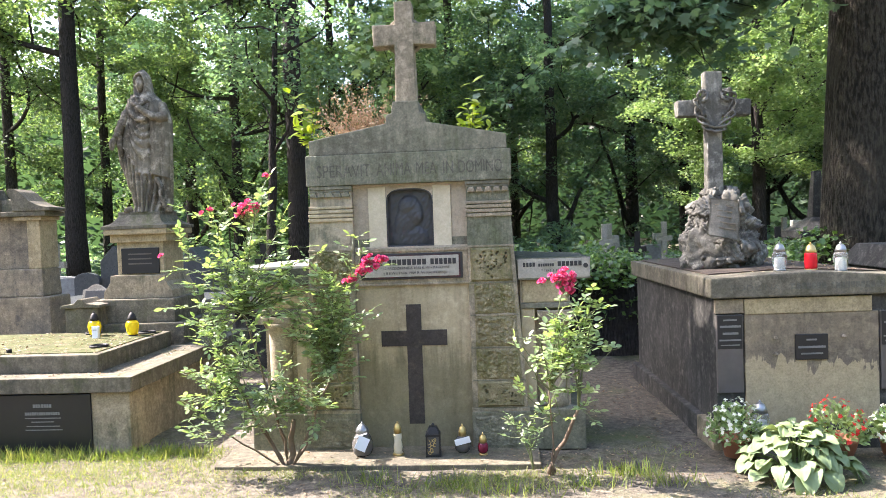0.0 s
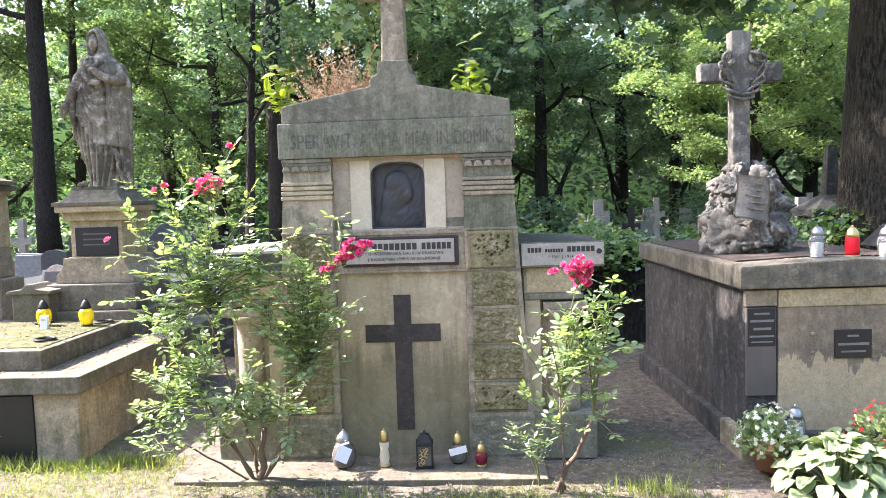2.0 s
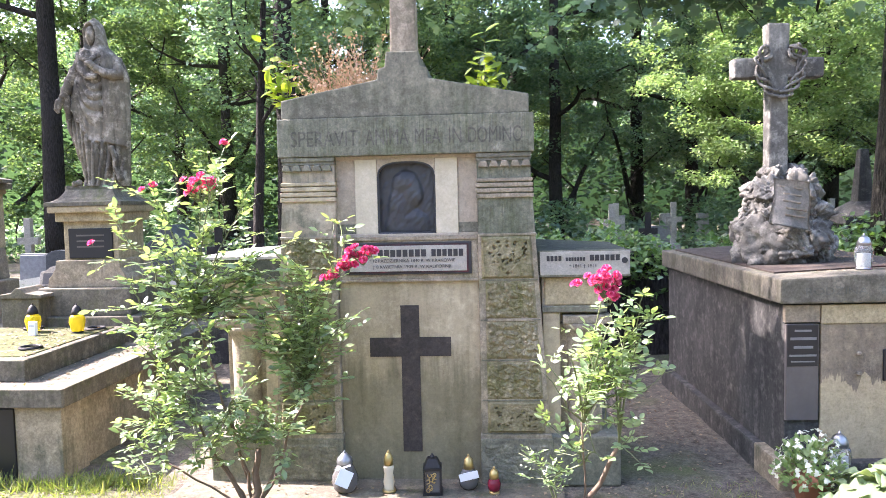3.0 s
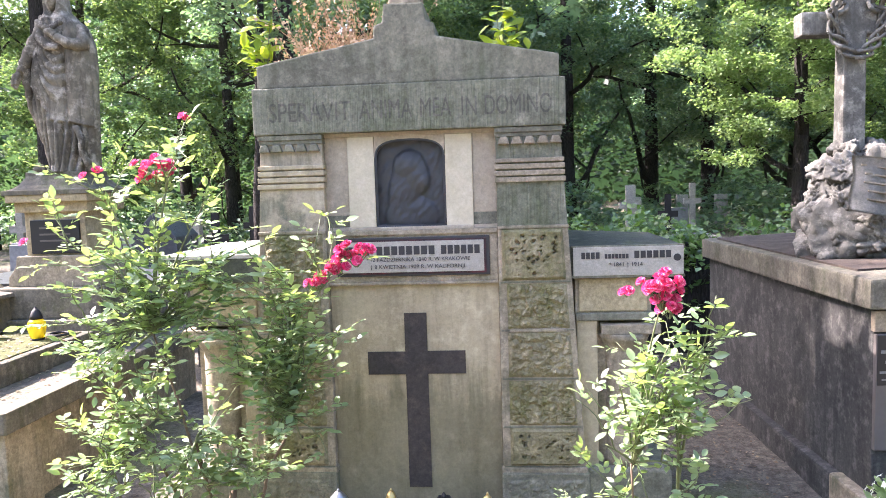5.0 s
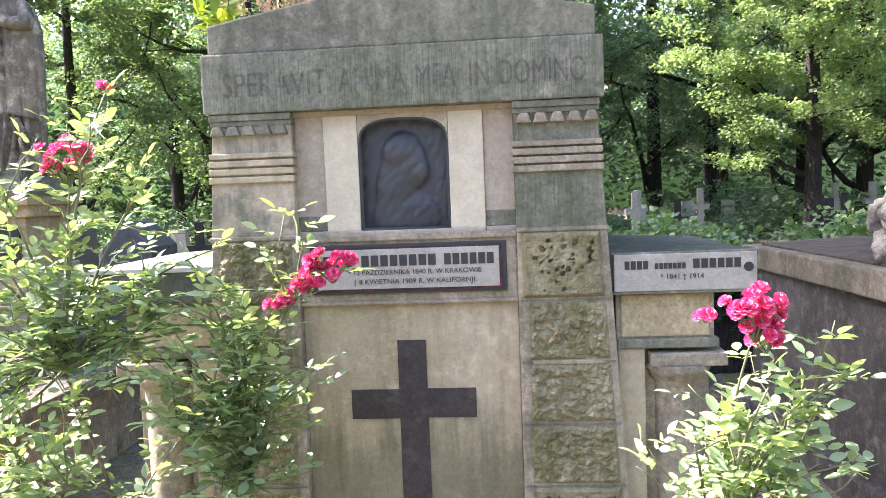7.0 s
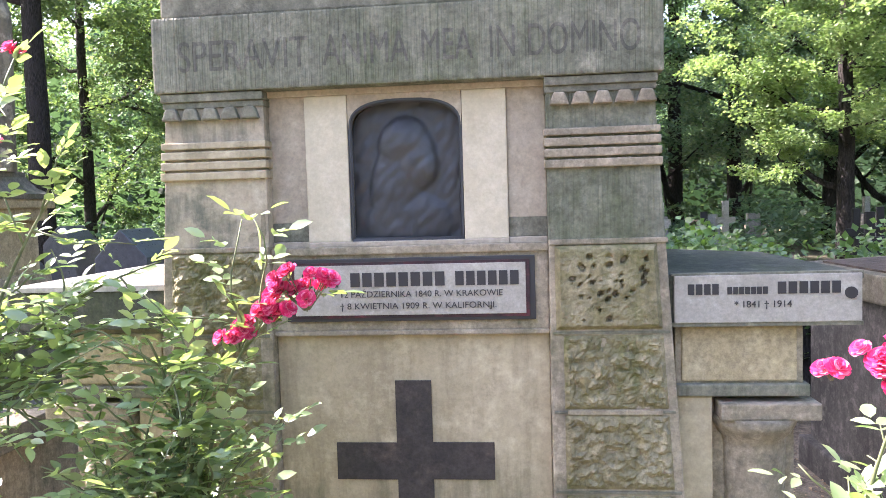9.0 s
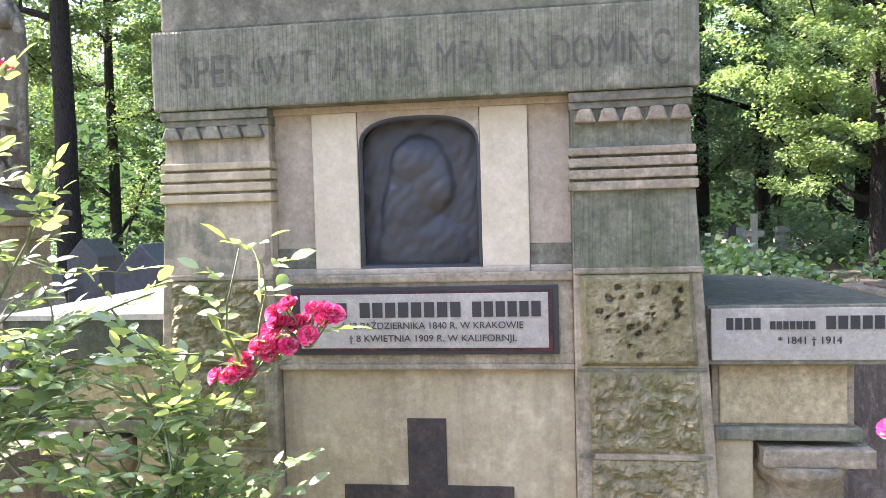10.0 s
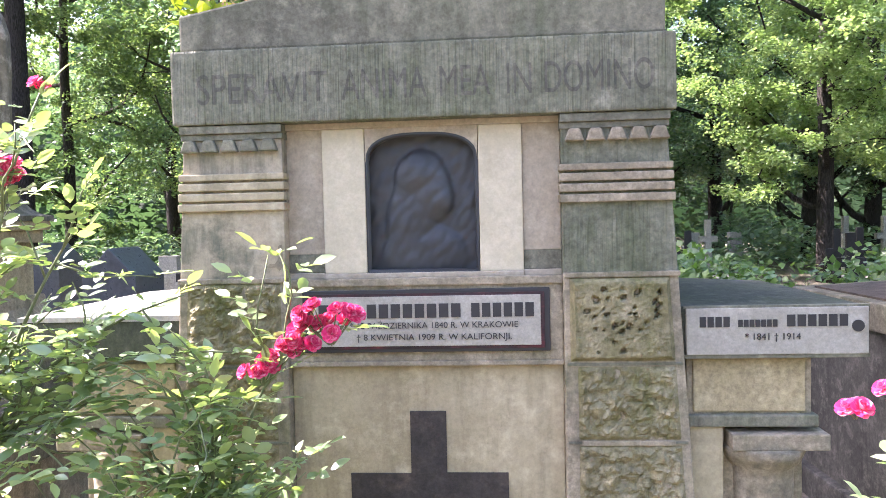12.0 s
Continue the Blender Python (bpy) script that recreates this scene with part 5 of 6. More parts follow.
def gravestone(kind, w, h, d, mat, label):
    g = thing("gravestone", (0, 0, 0), label, "gravestone", "far gravestones")
    if kind == "round":
        pts = [(-w / 2, 0.12)] + [(w / 2 * math.cos(math.pi - math.pi * i / 10), h - w * 0.28 + w * 0.28 * math.sin(math.pi * i / 10)) for i in range(11)] + [(w / 2, 0.12)]
        part("stone", prism(pts, -d / 2, d / 2, 0.008), mat, g)
    elif kind == "cross":
        t = w * 0.16
        part("stone", prism([(-t, 0.3), (t, 0.3), (t, h * 0.62), (w / 2, h * 0.62), (w / 2, h * 0.62 + 2 * t), (t, h * 0.62 + 2 * t), (t, h), (-t, h), (-t, h * 0.62 + 2 * t), (-w / 2, h * 0.62 + 2 * t), (-w / 2, h * 0.62), (-t, h * 0.62)], -d / 2, d / 2, 0.008), mat, g)
        part("socle", box(-w * 0.4, w * 0.4, -d, d, 0.1, 0.34, 0.012, (0.03, 0.03)), mat, g)
    elif kind == "gable":
        part("stone", prism([(-w / 2, 0.12), (w / 2, 0.12), (w / 2, h * 0.78), (0, h), (-w / 2, h * 0.78)], -d / 2, d / 2, 0.01), mat, g)
    else:
        part("stone", box(-w / 2, w / 2, -d / 2, d / 2, 0.1, h, 0.012, (0.02, 0.01)), mat, g)
    part("kerb", box(-w * 0.65, w * 0.65, -d * 1.5 - 1.3, d * 0.9, 0, 0.14, 0.01), mat, g)
    return g


GS = [gravestone("round", 0.55, 0.95, 0.14, M_GRANITE, "dark polished granite gravestone with a rounded top"), gravestone("block", 0.6, 0.85, 0.16, M_GRANITE2, "grey granite block gravestone"), gravestone("cross", 0.5, 1.6, 0.13, M_PALE, "pale stone cross on a low socle"),
      gravestone("block", 0.42, 1.15, 0.25, M_PALE, "pale upright gravestone lit by the sun"), gravestone("gable", 0.62, 1.52, 0.8, M_GRANITE, "black granite gabled grave monument"), gravestone("cross", 0.45, 1.4, 0.06, M_IRON, "thin dark iron grave cross")]
spots = [(0, -8.95, 16.0, 5), (1, -9.9, 16.6, -4), (4, -8.45, 16.6, 0), (1, -9.5, 16.0, 8), (1, -6.6, 15.2, 0), (0, -10.3, 13.5, 6), (1, -8.1, 17.5, -5), (2, -10.8, 17.8, 0), (3, -7.2, 18.6, 3), (5, -5.2, 15.0, 4), (0, -3.9, 14.4, 0), (1, -3.2, 16.3, 8),
         (4, -4.75, 12.1, 3), (5, -6.1, 19.5, 0), (3, -11.8, 15.4, 4), (2, -3.6, 19.0, 2), (3, 9.05, 24.2, 0), (2, 9.9, 24.0, 5), (3, 9.9, 22.6, 0), (3, 6.2, 29.0, 0), (1, 5.2, 25.2, 8), (3, 4.3, 27.5, -4), (2, 3.2, 22.0, 0), (3, 7.4, 28.5, 6), (2, 10.8, 19.4, -6), (1, 10.2, 21.8, 0), (3, 11.6, 21.8, 0), (5, 3.7, 19.6, 0),
         (2, 5.4, 24.3, 4), (5, 7.2, 19.6, -3), (2, 9.6, 25.6, 5), (5, 5.2, 15.6, 0), (2, 3.6, 23.8, 8), (5, 8.6, 17.0, -4), (5, 6.3, 18.6, 6), (2, 5.48, 14.0, 4)]
used = set()
for k, x, y, turn in spots:
    if k in used:
        copy_thing(GS[k], pose(x, y, 0, 0, 0, turn))
    else:
        GS[k].matrix_basis = pose(x, y, 0, 0, 0, turn)
        used.add(k)

back = thing("plain_grave", (-2.4, 10.0, 0), "plain grey stone grave block behind the tomb", "grave")
part("body", box(-3.2, -1.5, 9.4, 10.6, -0.05, 0.72, 0.012), M_DARKT, back)
part("lid", box(-3.3, -1.4, 9.3, 10.7, 0.72, 0.84, 0.012), M_SLAB, back)

# ---- grave lanterns ----


def lantern(name, label, prof, glass, cap_prof, cap_mat, base_prof=None, base_mat=None, wax=None):
    g = thing(name, (0, 0, 0), label, "lantern", "grave lanterns")
    part("glass", lathe(prof, seg=24), glass, g, smooth=True)
    cap = part("cap", lathe(cap_prof, seg=16), cap_mat, g, "pierced metal cap", smooth=True)
    z, r = cap_prof[-1][1], 0.006
    part("knob", lathe([(r, z), (r * 1.3, z + 0.006), (r * 0.5, z + 0.014)], seg=8), cap_mat, cap)
    if base_prof:
        part("foot", lathe(base_prof, seg=20), base_mat, g, smooth=True)
    if wax:
        part("candle", lathe([(wax[0], wax[1]), (wax[0], wax[2]), (wax[0] * 0.3, wax[2] + 0.004)], seg=16), M_WAX, g)
    return g


def set_at(ob, x, y, z, turn=0):
    ob.matrix_basis = pose(x, y, z, 0, 0, turn)
    return ob


FOOT_Z = 0.022
big = lantern("grave_lantern", "large dark glass lantern with a silver cap and white card", [(0.045, 0.0), (0.068, 0.02), (0.08, 0.06), (0.078, 0.10), (0.058, 0.15), (0.04, 0.175)], G_SMOKE, [(0.046, 0.172), (0.05, 0.185), (0.042, 0.21), (0.02, 0.232), (0.012, 0.24)], M_TIN)
b = box(-0.042, 0.042, -0.002, 0.002, -0.05, 0.05, 0.001)
bmesh.ops.transform(b, matrix=pose(0.012, -0.086, 0.112, -14, 24, 0), verts=b.verts[:])
part("card", b, M_CARD, big, "white paper card tied on a ribbon")
b = box(-0.05, 0.05, -0.0015, 0.0015, -0.006, 0.006, 0)
bmesh.ops.transform(b, matrix=pose(0.0, -0.062, 0.168, -20, -18, 0), verts=b.verts[:])
part("ribbon", b, M_CARD, big)
set_at(big, -0.897, 5.742, FOOT_Z)
set_at(lantern("grave_lantern", "slim cream glass lantern with a gold cap", [(0.036, 0.012), (0.03, 0.03), (0.034, 0.06), (0.026, 0.11), (0.032, 0.15), (0.028, 0.165)], G_CREAM, [(0.03, 0.165), (0.028, 0.2), (0.02, 0.225), (0.01, 0.24)], M_GOLD, [(0.042, 0), (0.042, 0.01), (0.034, 0.016)], M_GOLD), -0.631, 5.748, FOOT_Z)


def square_lantern():
    g = thing("grave_lantern", (0, 0, 0), "square dark metal lantern with cut-out foliage sides", "lantern", "grave lanterns")
    part("base", box(-0.058, 0.058, -0.058, 0.058, 0, 0.014, 0.003), M_IRON, g)
    part("core", box(-0.043, 0.043, -0.043, 0.043, 0.014, 0.148, 0.002), G_SMOKE, g)
    for sx in (-1, 1):
        for sy in (-1, 1):
            part("post", box(sx * 0.049 - 0.005, sx * 0.049 + 0.005, sy * 0.049 - 0.005, sy * 0.049 + 0.005, 0.014, 0.15, 0.001), M_IRON, g)
    rng = np.random.default_rng(2)
    for q in range(2):
        bm = bmesh.new()
        for k in range(9):
            x0, z0 = rng.uniform(-0.036, 0.036), rng.uniform(0.02, 0.13)
            a0 = rng.uniform(0, 6)
            tube(bm, [(x0 + 0.018 * math.cos(a0 + 0.7 * i) * (1 - i / 9), -0.047, min(0.146, max(0.018, z0 + 0.018 * math.sin(a0 + 0.7 * i) * (1 - i / 9)))) for i in range(8)], [0.003] * 8, 5)
        bmesh.ops.rotate(bm, verts=bm.verts[:], cent=(0, 0, 0), matrix=Matrix.Rotation(-q * math.pi / 2, 3, "Z"))
        part("fretwork", bm, M_GOLD, g, "dull brass foliage fretwork")
    roof = part("roof", box(-0.056, 0.056, -0.056, 0.056, 0.148, 0.165, 0.003), M_IRON, g)
    part("roof_top", box(-0.05, 0.05, -0.05, 0.05, 0.165, 0.215, 0.004, (0.022, 0.022)), M_IRON, roof)
    part("knob", lathe([(0.012, 0.212), (0.014, 0.222), (0.005, 0.238)], seg=10), M_IRON, roof)
    return g


set_at(square_lantern(), -0.364, 5.735, FOOT_Z, 4)
low = lantern("grave_lantern", "round smoky glass lantern with gold cap and white label", [(0.035, 0.0), (0.055, 0.02), (0.062, 0.06), (0.052, 0.10), (0.03, 0.125)], G_SMOKE, [(0.032, 0.12), (0.03, 0.15), (0.024, 0.18), (0.008, 0.2)], M_GOLD)
b = box(-0.058, 0.058, -0.002, 0.002, -0.024, 0.024, 0.001)
bmesh.ops.transform(b, matrix=pose(0.004, -0.066, 0.10, 6, -14, 0), verts=b.verts[:])
part("label_card", b, M_CARD, low, "white paper label")
set_at(low, -0.15, 5.80, FOOT_Z)
set_at(lantern("grave_lantern", "small dark red glass lantern with a gold cap", [(0.026, 0.012), (0.038, 0.03), (0.04, 0.06), (0.03, 0.09)], G_DKRED, [(0.03, 0.088), (0.028, 0.12), (0.02, 0.14), (0.006, 0.15)], M_GOLD, [(0.032, 0), (0.032, 0.01), (0.026, 0.014)], M_GOLD), 0.004, 5.73, FOOT_Z)

YEL = lantern("grave_lantern", "yellow glass lantern with a blackened metal cap", [(0.042, 0.012), (0.05, 0.03), (0.062, 0.09), (0.058, 0.125), (0.04, 0.15)], G_YELLOW, [(0.044, 0.15), (0.04, 0.175), (0.028, 0.205), (0.010, 0.225)], M_IRON, [(0.046, 0), (0.046, 0.01), (0.04, 0.014)], M_IRON, (0.03, 0.014, 0.07))
set_at(YEL, -3.76, 7.16, 0.772)
copy_thing(YEL, pose(-3.36, 7.12, 0.772, 0, 0, 40))
tin = thing("candle_card", (-3.66, 7.0, 0.772), "small white candle box standing on the mossy slab", "candle")
part("box", box(-3.69, -3.63, 6.985, 7.02, 0.772, 0.885, 0.003), M_CARD, tin)
part("illegible_line", box(-3.68, -3.64, 6.9835, 6.99, 0.845, 0.857, 0), M_SILVER, tin)

CLR = lantern("grave_lantern", "clear glass lantern with a grey metal cap", [(0.036, 0.012), (0.044, 0.03), (0.055, 0.10), (0.05, 0.135), (0.04, 0.15)], G_CLEAR, [(0.042, 0.15), (0.04, 0.17), (0.03, 0.195), (0.012, 0.21)], M_TIN, [(0.044, 0), (0.044, 0.012), (0.038, 0.014)], M_TIN, (0.03, 0.014, 0.10))
set_at(CLR, 2.30, 6.13, 1.288)
copy_thing(CLR, pose(2.76, 6.15, 1.27, 0, 0, 50))
copy_thing(CLR, pose(2.02, 5.80, 0.11, 0, 0, 20) @ Matrix.Scale(1.2, 4))
set_at(lantern("grave_lantern", "red glass lantern with a gold cap", [(0.044, 0.012), (0.046, 0.03), (0.046, 0.125), (0.04, 0.135)], G_RED, [(0.042, 0.135), (0.04, 0.155), (0.028, 0.185), (0.012, 0.20)], M_GOLD, [(0.048, 0), (0.048, 0.012), (0.04, 0.014)], M_GOLD, (0.03, 0.014, 0.08)), 2.535, 6.14, 1.285)

# ---- roses ----


def blossom_mesh():
    """A double rose bloom: four rings of cupped petals."""
    rng = np.random.default_rng(12)
    bm = bmesh.new()
    for ring, (n, tilt, r, ln) in enumerate(((8, 15, 0.006, 0.030), (8, 38, 0.005, 0.027), (6, 60, 0.004, 0.022), (5, 78, 0.002, 0.017))):
        for k in range(n):
            a = 2 * math.pi * (k + 0.5 * (ring % 2)) / n + rng.normal(0, 0.12)
            m = Matrix.Rotation(a, 4, "Z") @ Matrix.Translation((r, 0, 0.004 * ring)) @ Matrix.Rotation(-radians(tilt + rng.normal(0, 7)), 4, "Y")
            w = ln * 0.55
            pts = [(0, -w * 0.3, 0), (0, w * 0.3, 0), (ln * 0.6, w, 0.004), (ln, w * 0.6, 0.001), (ln * 1.02, 0, -0.002), (ln, -w * 0.6, 0.001), (ln * 0.6, -w, 0.004)]
            vs = [bm.verts.new(m @ Vector(p)) for p in pts]
            c = bm.verts.new(m @ Vector((ln * 0.55, 0, -0.003)))
            for i in range(7):
                bm.faces.new((vs[i], vs[(i + 1) % 7], c))
    me = bpy.data.meshes.new("blossom")
    bm.to_mesh(me)
    bm.free()
    me.materials.append(M_PETAL)
    return me


BLOOM = blossom_mesh()


def curve_to(root, tip, rng, sag=0.0, n=12):
    r, t = Vector(root), Vector(tip)
    mid = r.lerp(t, 0.5) + Vector((0, 0, 0.18 * (t - r).length + sag)) + Vector(rng.normal(0, 0.05, 3))
    mid.x = r.x + (t.x - r.x) * 0.35
    return [(r * (1 - s) ** 2 + mid * 2 * s * (1 - s) + t * s * s) for s in [i / n for i in range(n + 1)]]


def rose_bush(name, label, root, tips, clusters, seed, leaf_at=0.3, spacing=0.05, side=3, size=(0.042, 0.062), woody=()):
    rng = np.random.default_rng(seed)
    bush = thing(name, root, label, "rose bush")
    C_, A_, U_, S_ = [], [], [], []

    def compound(p, d):
        d = (Vector(d) + Vector((0, 0, -0.15))).normalized()
        sdir = d.cross(Vector((0, 0, 1)))
        sdir = sdir.normalized() if sdir.length > 1e-3 else Vector((1, 0, 0))
        up = sdir.cross(d)
        L = rng.uniform(0.06, 0.10)
        k = rng.uniform(*size)
        for f in (0.35, 0.7):
            for s in (-1, 1):
                C_.append(p + d * L * f)
                A_.append(d * 0.55 + sdir * s + Vector(rng.normal(0, 0.15, 3)))
                U_.append(up + Vector(rng.normal(0, 0.35, 3)))
                S_.append(k * rng.uniform(0.75, 1.0))
        C_.append(p + d * L)
        A_.append(d + Vector(rng.normal(0, 0.12, 3)))
        U_.append(up + Vector(rng.normal(0, 0.35, 3)))
        S_.append(k * 1.12)

    def dress(path, start):
        total = sum((b - a).length for a, b in zip(path, path[1:]))
        steps = max(2, int(total * (1 - start) / spacing))
        for i in range(steps):
            s = start + (1 - start) * (i + rng.uniform(0, 0.8)) / steps
            j = min(len(path) - 2, int(s * (len(path) - 1)))
            p = path[j].lerp(path[j + 1], s * (len(path) - 1) - j)
            out = Vector(rng.normal(size=3))
            out.z = abs(out.z) * 0.35
            compound(p, out + (path[j + 1] - path[j]).normalized() * 0.5)

    starts = [b_ for a, b_, r in woody] + [Vector(a).lerp(Vector(b_), 0.6) for a, b_, r in woody] or [root]
    for t in tips:
        path = curve_to(min(starts, key=lambda q: (Vector(q) - Vector(t)).length * rng.uniform(0.8, 1.3)), t, rng)
        bm = bmesh.new()
        n = len(path)
        tube(bm, path, [0.0062 * (1 - 0.75 * i / (n - 1)) + 0.001 for i in range(n)], 6)
        dress(path, leaf_at)
        for _ in range(side):
            j = int(rng.integers(int(n * 0.4), n - 1))
            d = Vector(rng.normal(size=3)) * 0.8 + (path[-1] - path[0]).normalized() * 0.7
            d.y *= 0.7
            tw = limb_path(rng, path[j], d, rng.uniform(0.14, 0.34), 5, 0.2, 0.02)
            tube(bm, tw, [0.003 * (1 - 0.7 * q / 5) + 0.0007 for q in range(6)], 5)
            dress(tw, 0.15)
        part("cane", bm, M_STEM, bush, smooth=True)
    for a, b_, r in woody:
        bm = bmesh.new()
        tube(bm, [Vector(a).lerp(Vector(b_), i / 6) + Vector(rng.normal(0, 0.006, 3)) for i in range(7)], [r * (1 - 0.35 * i / 6) for i in range(7)], 9)
        part("woody_stem", bm, M_WOODST, bush, "old brown woody stem", smooth=True)
    me = leaf_mesh("foliage", [tuple(v) for v in C_], [tuple(v) for v in A_], [tuple(v) for v in U_], S_, ROUND)
    me.polygons.foreach_set("use_smooth", [True] * len(me.polygons))
    link_mesh("foliage", me, M_ROSELEAF, bush)
    for centre, spread, count in clusters:
        stem = bmesh.new()
        for k in range(count):
            off = Vector(rng.normal(size=3)).normalized() * rng.uniform(0.3, 1) ** 0.5
            p = Vector(centre) + Vector((off.x * spread[0], off.y * spread[1], off.z * spread[2]))
            ob = new("blossom", BLOOM)
            ob.parent, ob.matrix_parent_inverse = bush, Matrix.Translation(-bush.location)
            face = Vector((off.x * 0.8, -0.6 + off.y * 0.4, 0.75 + off.z * 0.4))
            ob.matrix_basis = Matrix.Translation(p) @ face.to_track_quat("Z", "Y").to_matrix().to_4x4() @ Matrix.Scale(rng.uniform(0.56, 0.82), 4)
            tube(stem, [p, p.lerp(Vector(centre) - Vector((0, 0, spread[2] * 1.6)), 0.9)], [0.0015, 0.002], 5)
        part("flower_stalk", stem, M_STEM, bush)
    return bush


fill_rng = np.random.default_rng(91)
BUSH_FILL = []
while len(BUSH_FILL) < 25:
    u, v, w = fill_rng.uniform(-1, 1, 3)
    if u * u + v * v < 1 and not (u > 0.05 and v > 0.35):
        BUSH_FILL.append((-1.46 + 0.5 * u + 0.10 * v, 5.42 + 0.16 * w, 0.92 + 0.66 * v))
rose_bush("rose_bush", "tall sprawling rose bush with crimson flower clusters", (-1.42, 5.56, 0.0),
          [(-1.47, 5.5, 2.1), (-1.62, 5.5, 1.82), (-1.87, 5.45, 1.82), (-2.09, 5.45, 1.55), (-1.97, 5.4, 1.36), (-1.94, 5.35, 1.0), (-2.01, 5.35, 0.42), (-1.91, 5.3, 0.72), (-0.81, 5.48, 1.4), (-0.78, 5.5, 1.12), (-0.95, 5.45, 0.88), (-1.37, 5.5, 1.76), (-1.12, 5.55, 1.55), (-1.05, 5.45, 1.22), (-1.25, 5.35, 1.0), (-1.6, 5.3, 0.8), (-1.72, 5.35, 1.22), (-1.0, 5.5, 0.62), (-1.2, 5.4, 0.5), (-1.8, 5.4, 0.45), (-1.83, 5.4, 1.55), (-2.04, 5.4, 1.2), (-1.91, 5.3, 0.25), (-1.65, 5.3, 0.35), (-1.75, 5.3, 0.6), (-1.94, 5.35, 0.55), (-1.55, 5.35, 0.5), (-1.87, 5.35, 1.15), (-1.0, 5.4, 0.95), (-0.95, 5.5, 1.4), (-0.92, 5.44, 1.26), (-0.87, 5.42, 1.13), (-1.0, 5.42, 1.31), (-1.1, 5.4, 1.38), (-1.2, 5.42, 1.28), (-1.15, 5.4, 1.12), (-1.3, 5.42, 0.95), (-1.12, 5.42, 0.8)] + BUSH_FILL,
          [((-1.62, 5.48, 1.885), (0.10, 0.06, 0.07), 26), ((-0.70, 5.48, 1.495), (0.085, 0.05, 0.05), 20), ((-0.79, 5.48, 1.44), (0.06, 0.04, 0.035), 11), ((-0.885, 5.48, 1.36), (0.045, 0.03, 0.03), 7), ((-1.47, 5.5, 2.12), (0.015, 0.015, 0.01), 2), ((-1.91, 5.45, 1.87), (0.05, 0.03, 0.03), 2), ((-2.24, 5.45, 1.57), (0.02, 0.02, 0.01), 1)],
          41, 0.12, 0.05, 3, woody=[((-1.40, 5.56, -0.03), (-1.36, 5.55, 0.34), 0.026), ((-1.43, 5.57, -0.03), (-1.56, 5.52, 0.28), 0.012), ((-1.38, 5.57, -0.03), (-1.2, 5.56, 0.36), 0.011), ((-1.42, 5.56, -0.03), (-1.74, 5.45, 0.62), 0.010), ((-1.39, 5.56, -0.03), (-1.05, 5.52, 0.72), 0.010), ((-1.41, 5.56, 0.0), (-1.5, 5.48, 0.62), 0.010), ((-1.42, 5.56, -0.02), (-1.85, 5.42, 0.3), 0.008), ((-1.42, 5.56, 0.1), (-1.66, 5.45, 1.15), 0.008)])
rose_bush("rose_bush", "slender young rose bush with one crimson flower cluster", (0.49, 5.36, 0.02),
          [(0.57, 5.14, 1.27), (0.80, 5.12, 1.16), (0.76, 5.15, 1.08), (0.60, 5.1, 1.14), (0.69, 5.12, 1.18), (0.41, 5.15, 0.96), (0.66, 5.15, 1.0), (0.52, 5.15, 0.92), (0.60, 5.2, 0.78), (0.70, 5.2, 0.74), (0.36, 5.2, 0.70), (0.63, 5.2, 0.62), (0.68, 5.25, 0.48), (0.38, 5.3, 0.42), (0.34, 5.3, 0.30), (0.58, 5.28, 0.38), (0.55, 5.18, 1.04), (0.62, 5.16, 0.9)],
          [((0.57, 5.12, 1.355), (0.085, 0.05, 0.06), 24), ((0.60, 5.12, 1.29), (0.05, 0.04, 0.04), 9), ((0.44, 5.13, 1.34), (0.025, 0.02, 0.015), 2)],
          43, 0.3, 0.056, 2, (0.044, 0.064), [((0.46, 5.37, 0.0), (0.67, 5.30, 0.46), 0.017), ((0.50, 5.36, 0.0), (0.475, 5.33, 0.15), 0.009), ((0.49, 5.36, 0.0), (0.48, 5.25, 0.6), 0.007)])
rose_bush("rose_shoot", "small pale rose shoot beside the slab", (0.36, 5.45, 0.0), [(0.22, 5.42, 0.28), (0.30, 5.4, 0.22)], [], 44, 0.3, 0.03, 1, (0.018, 0.028))

# ---- plants on the gable ----


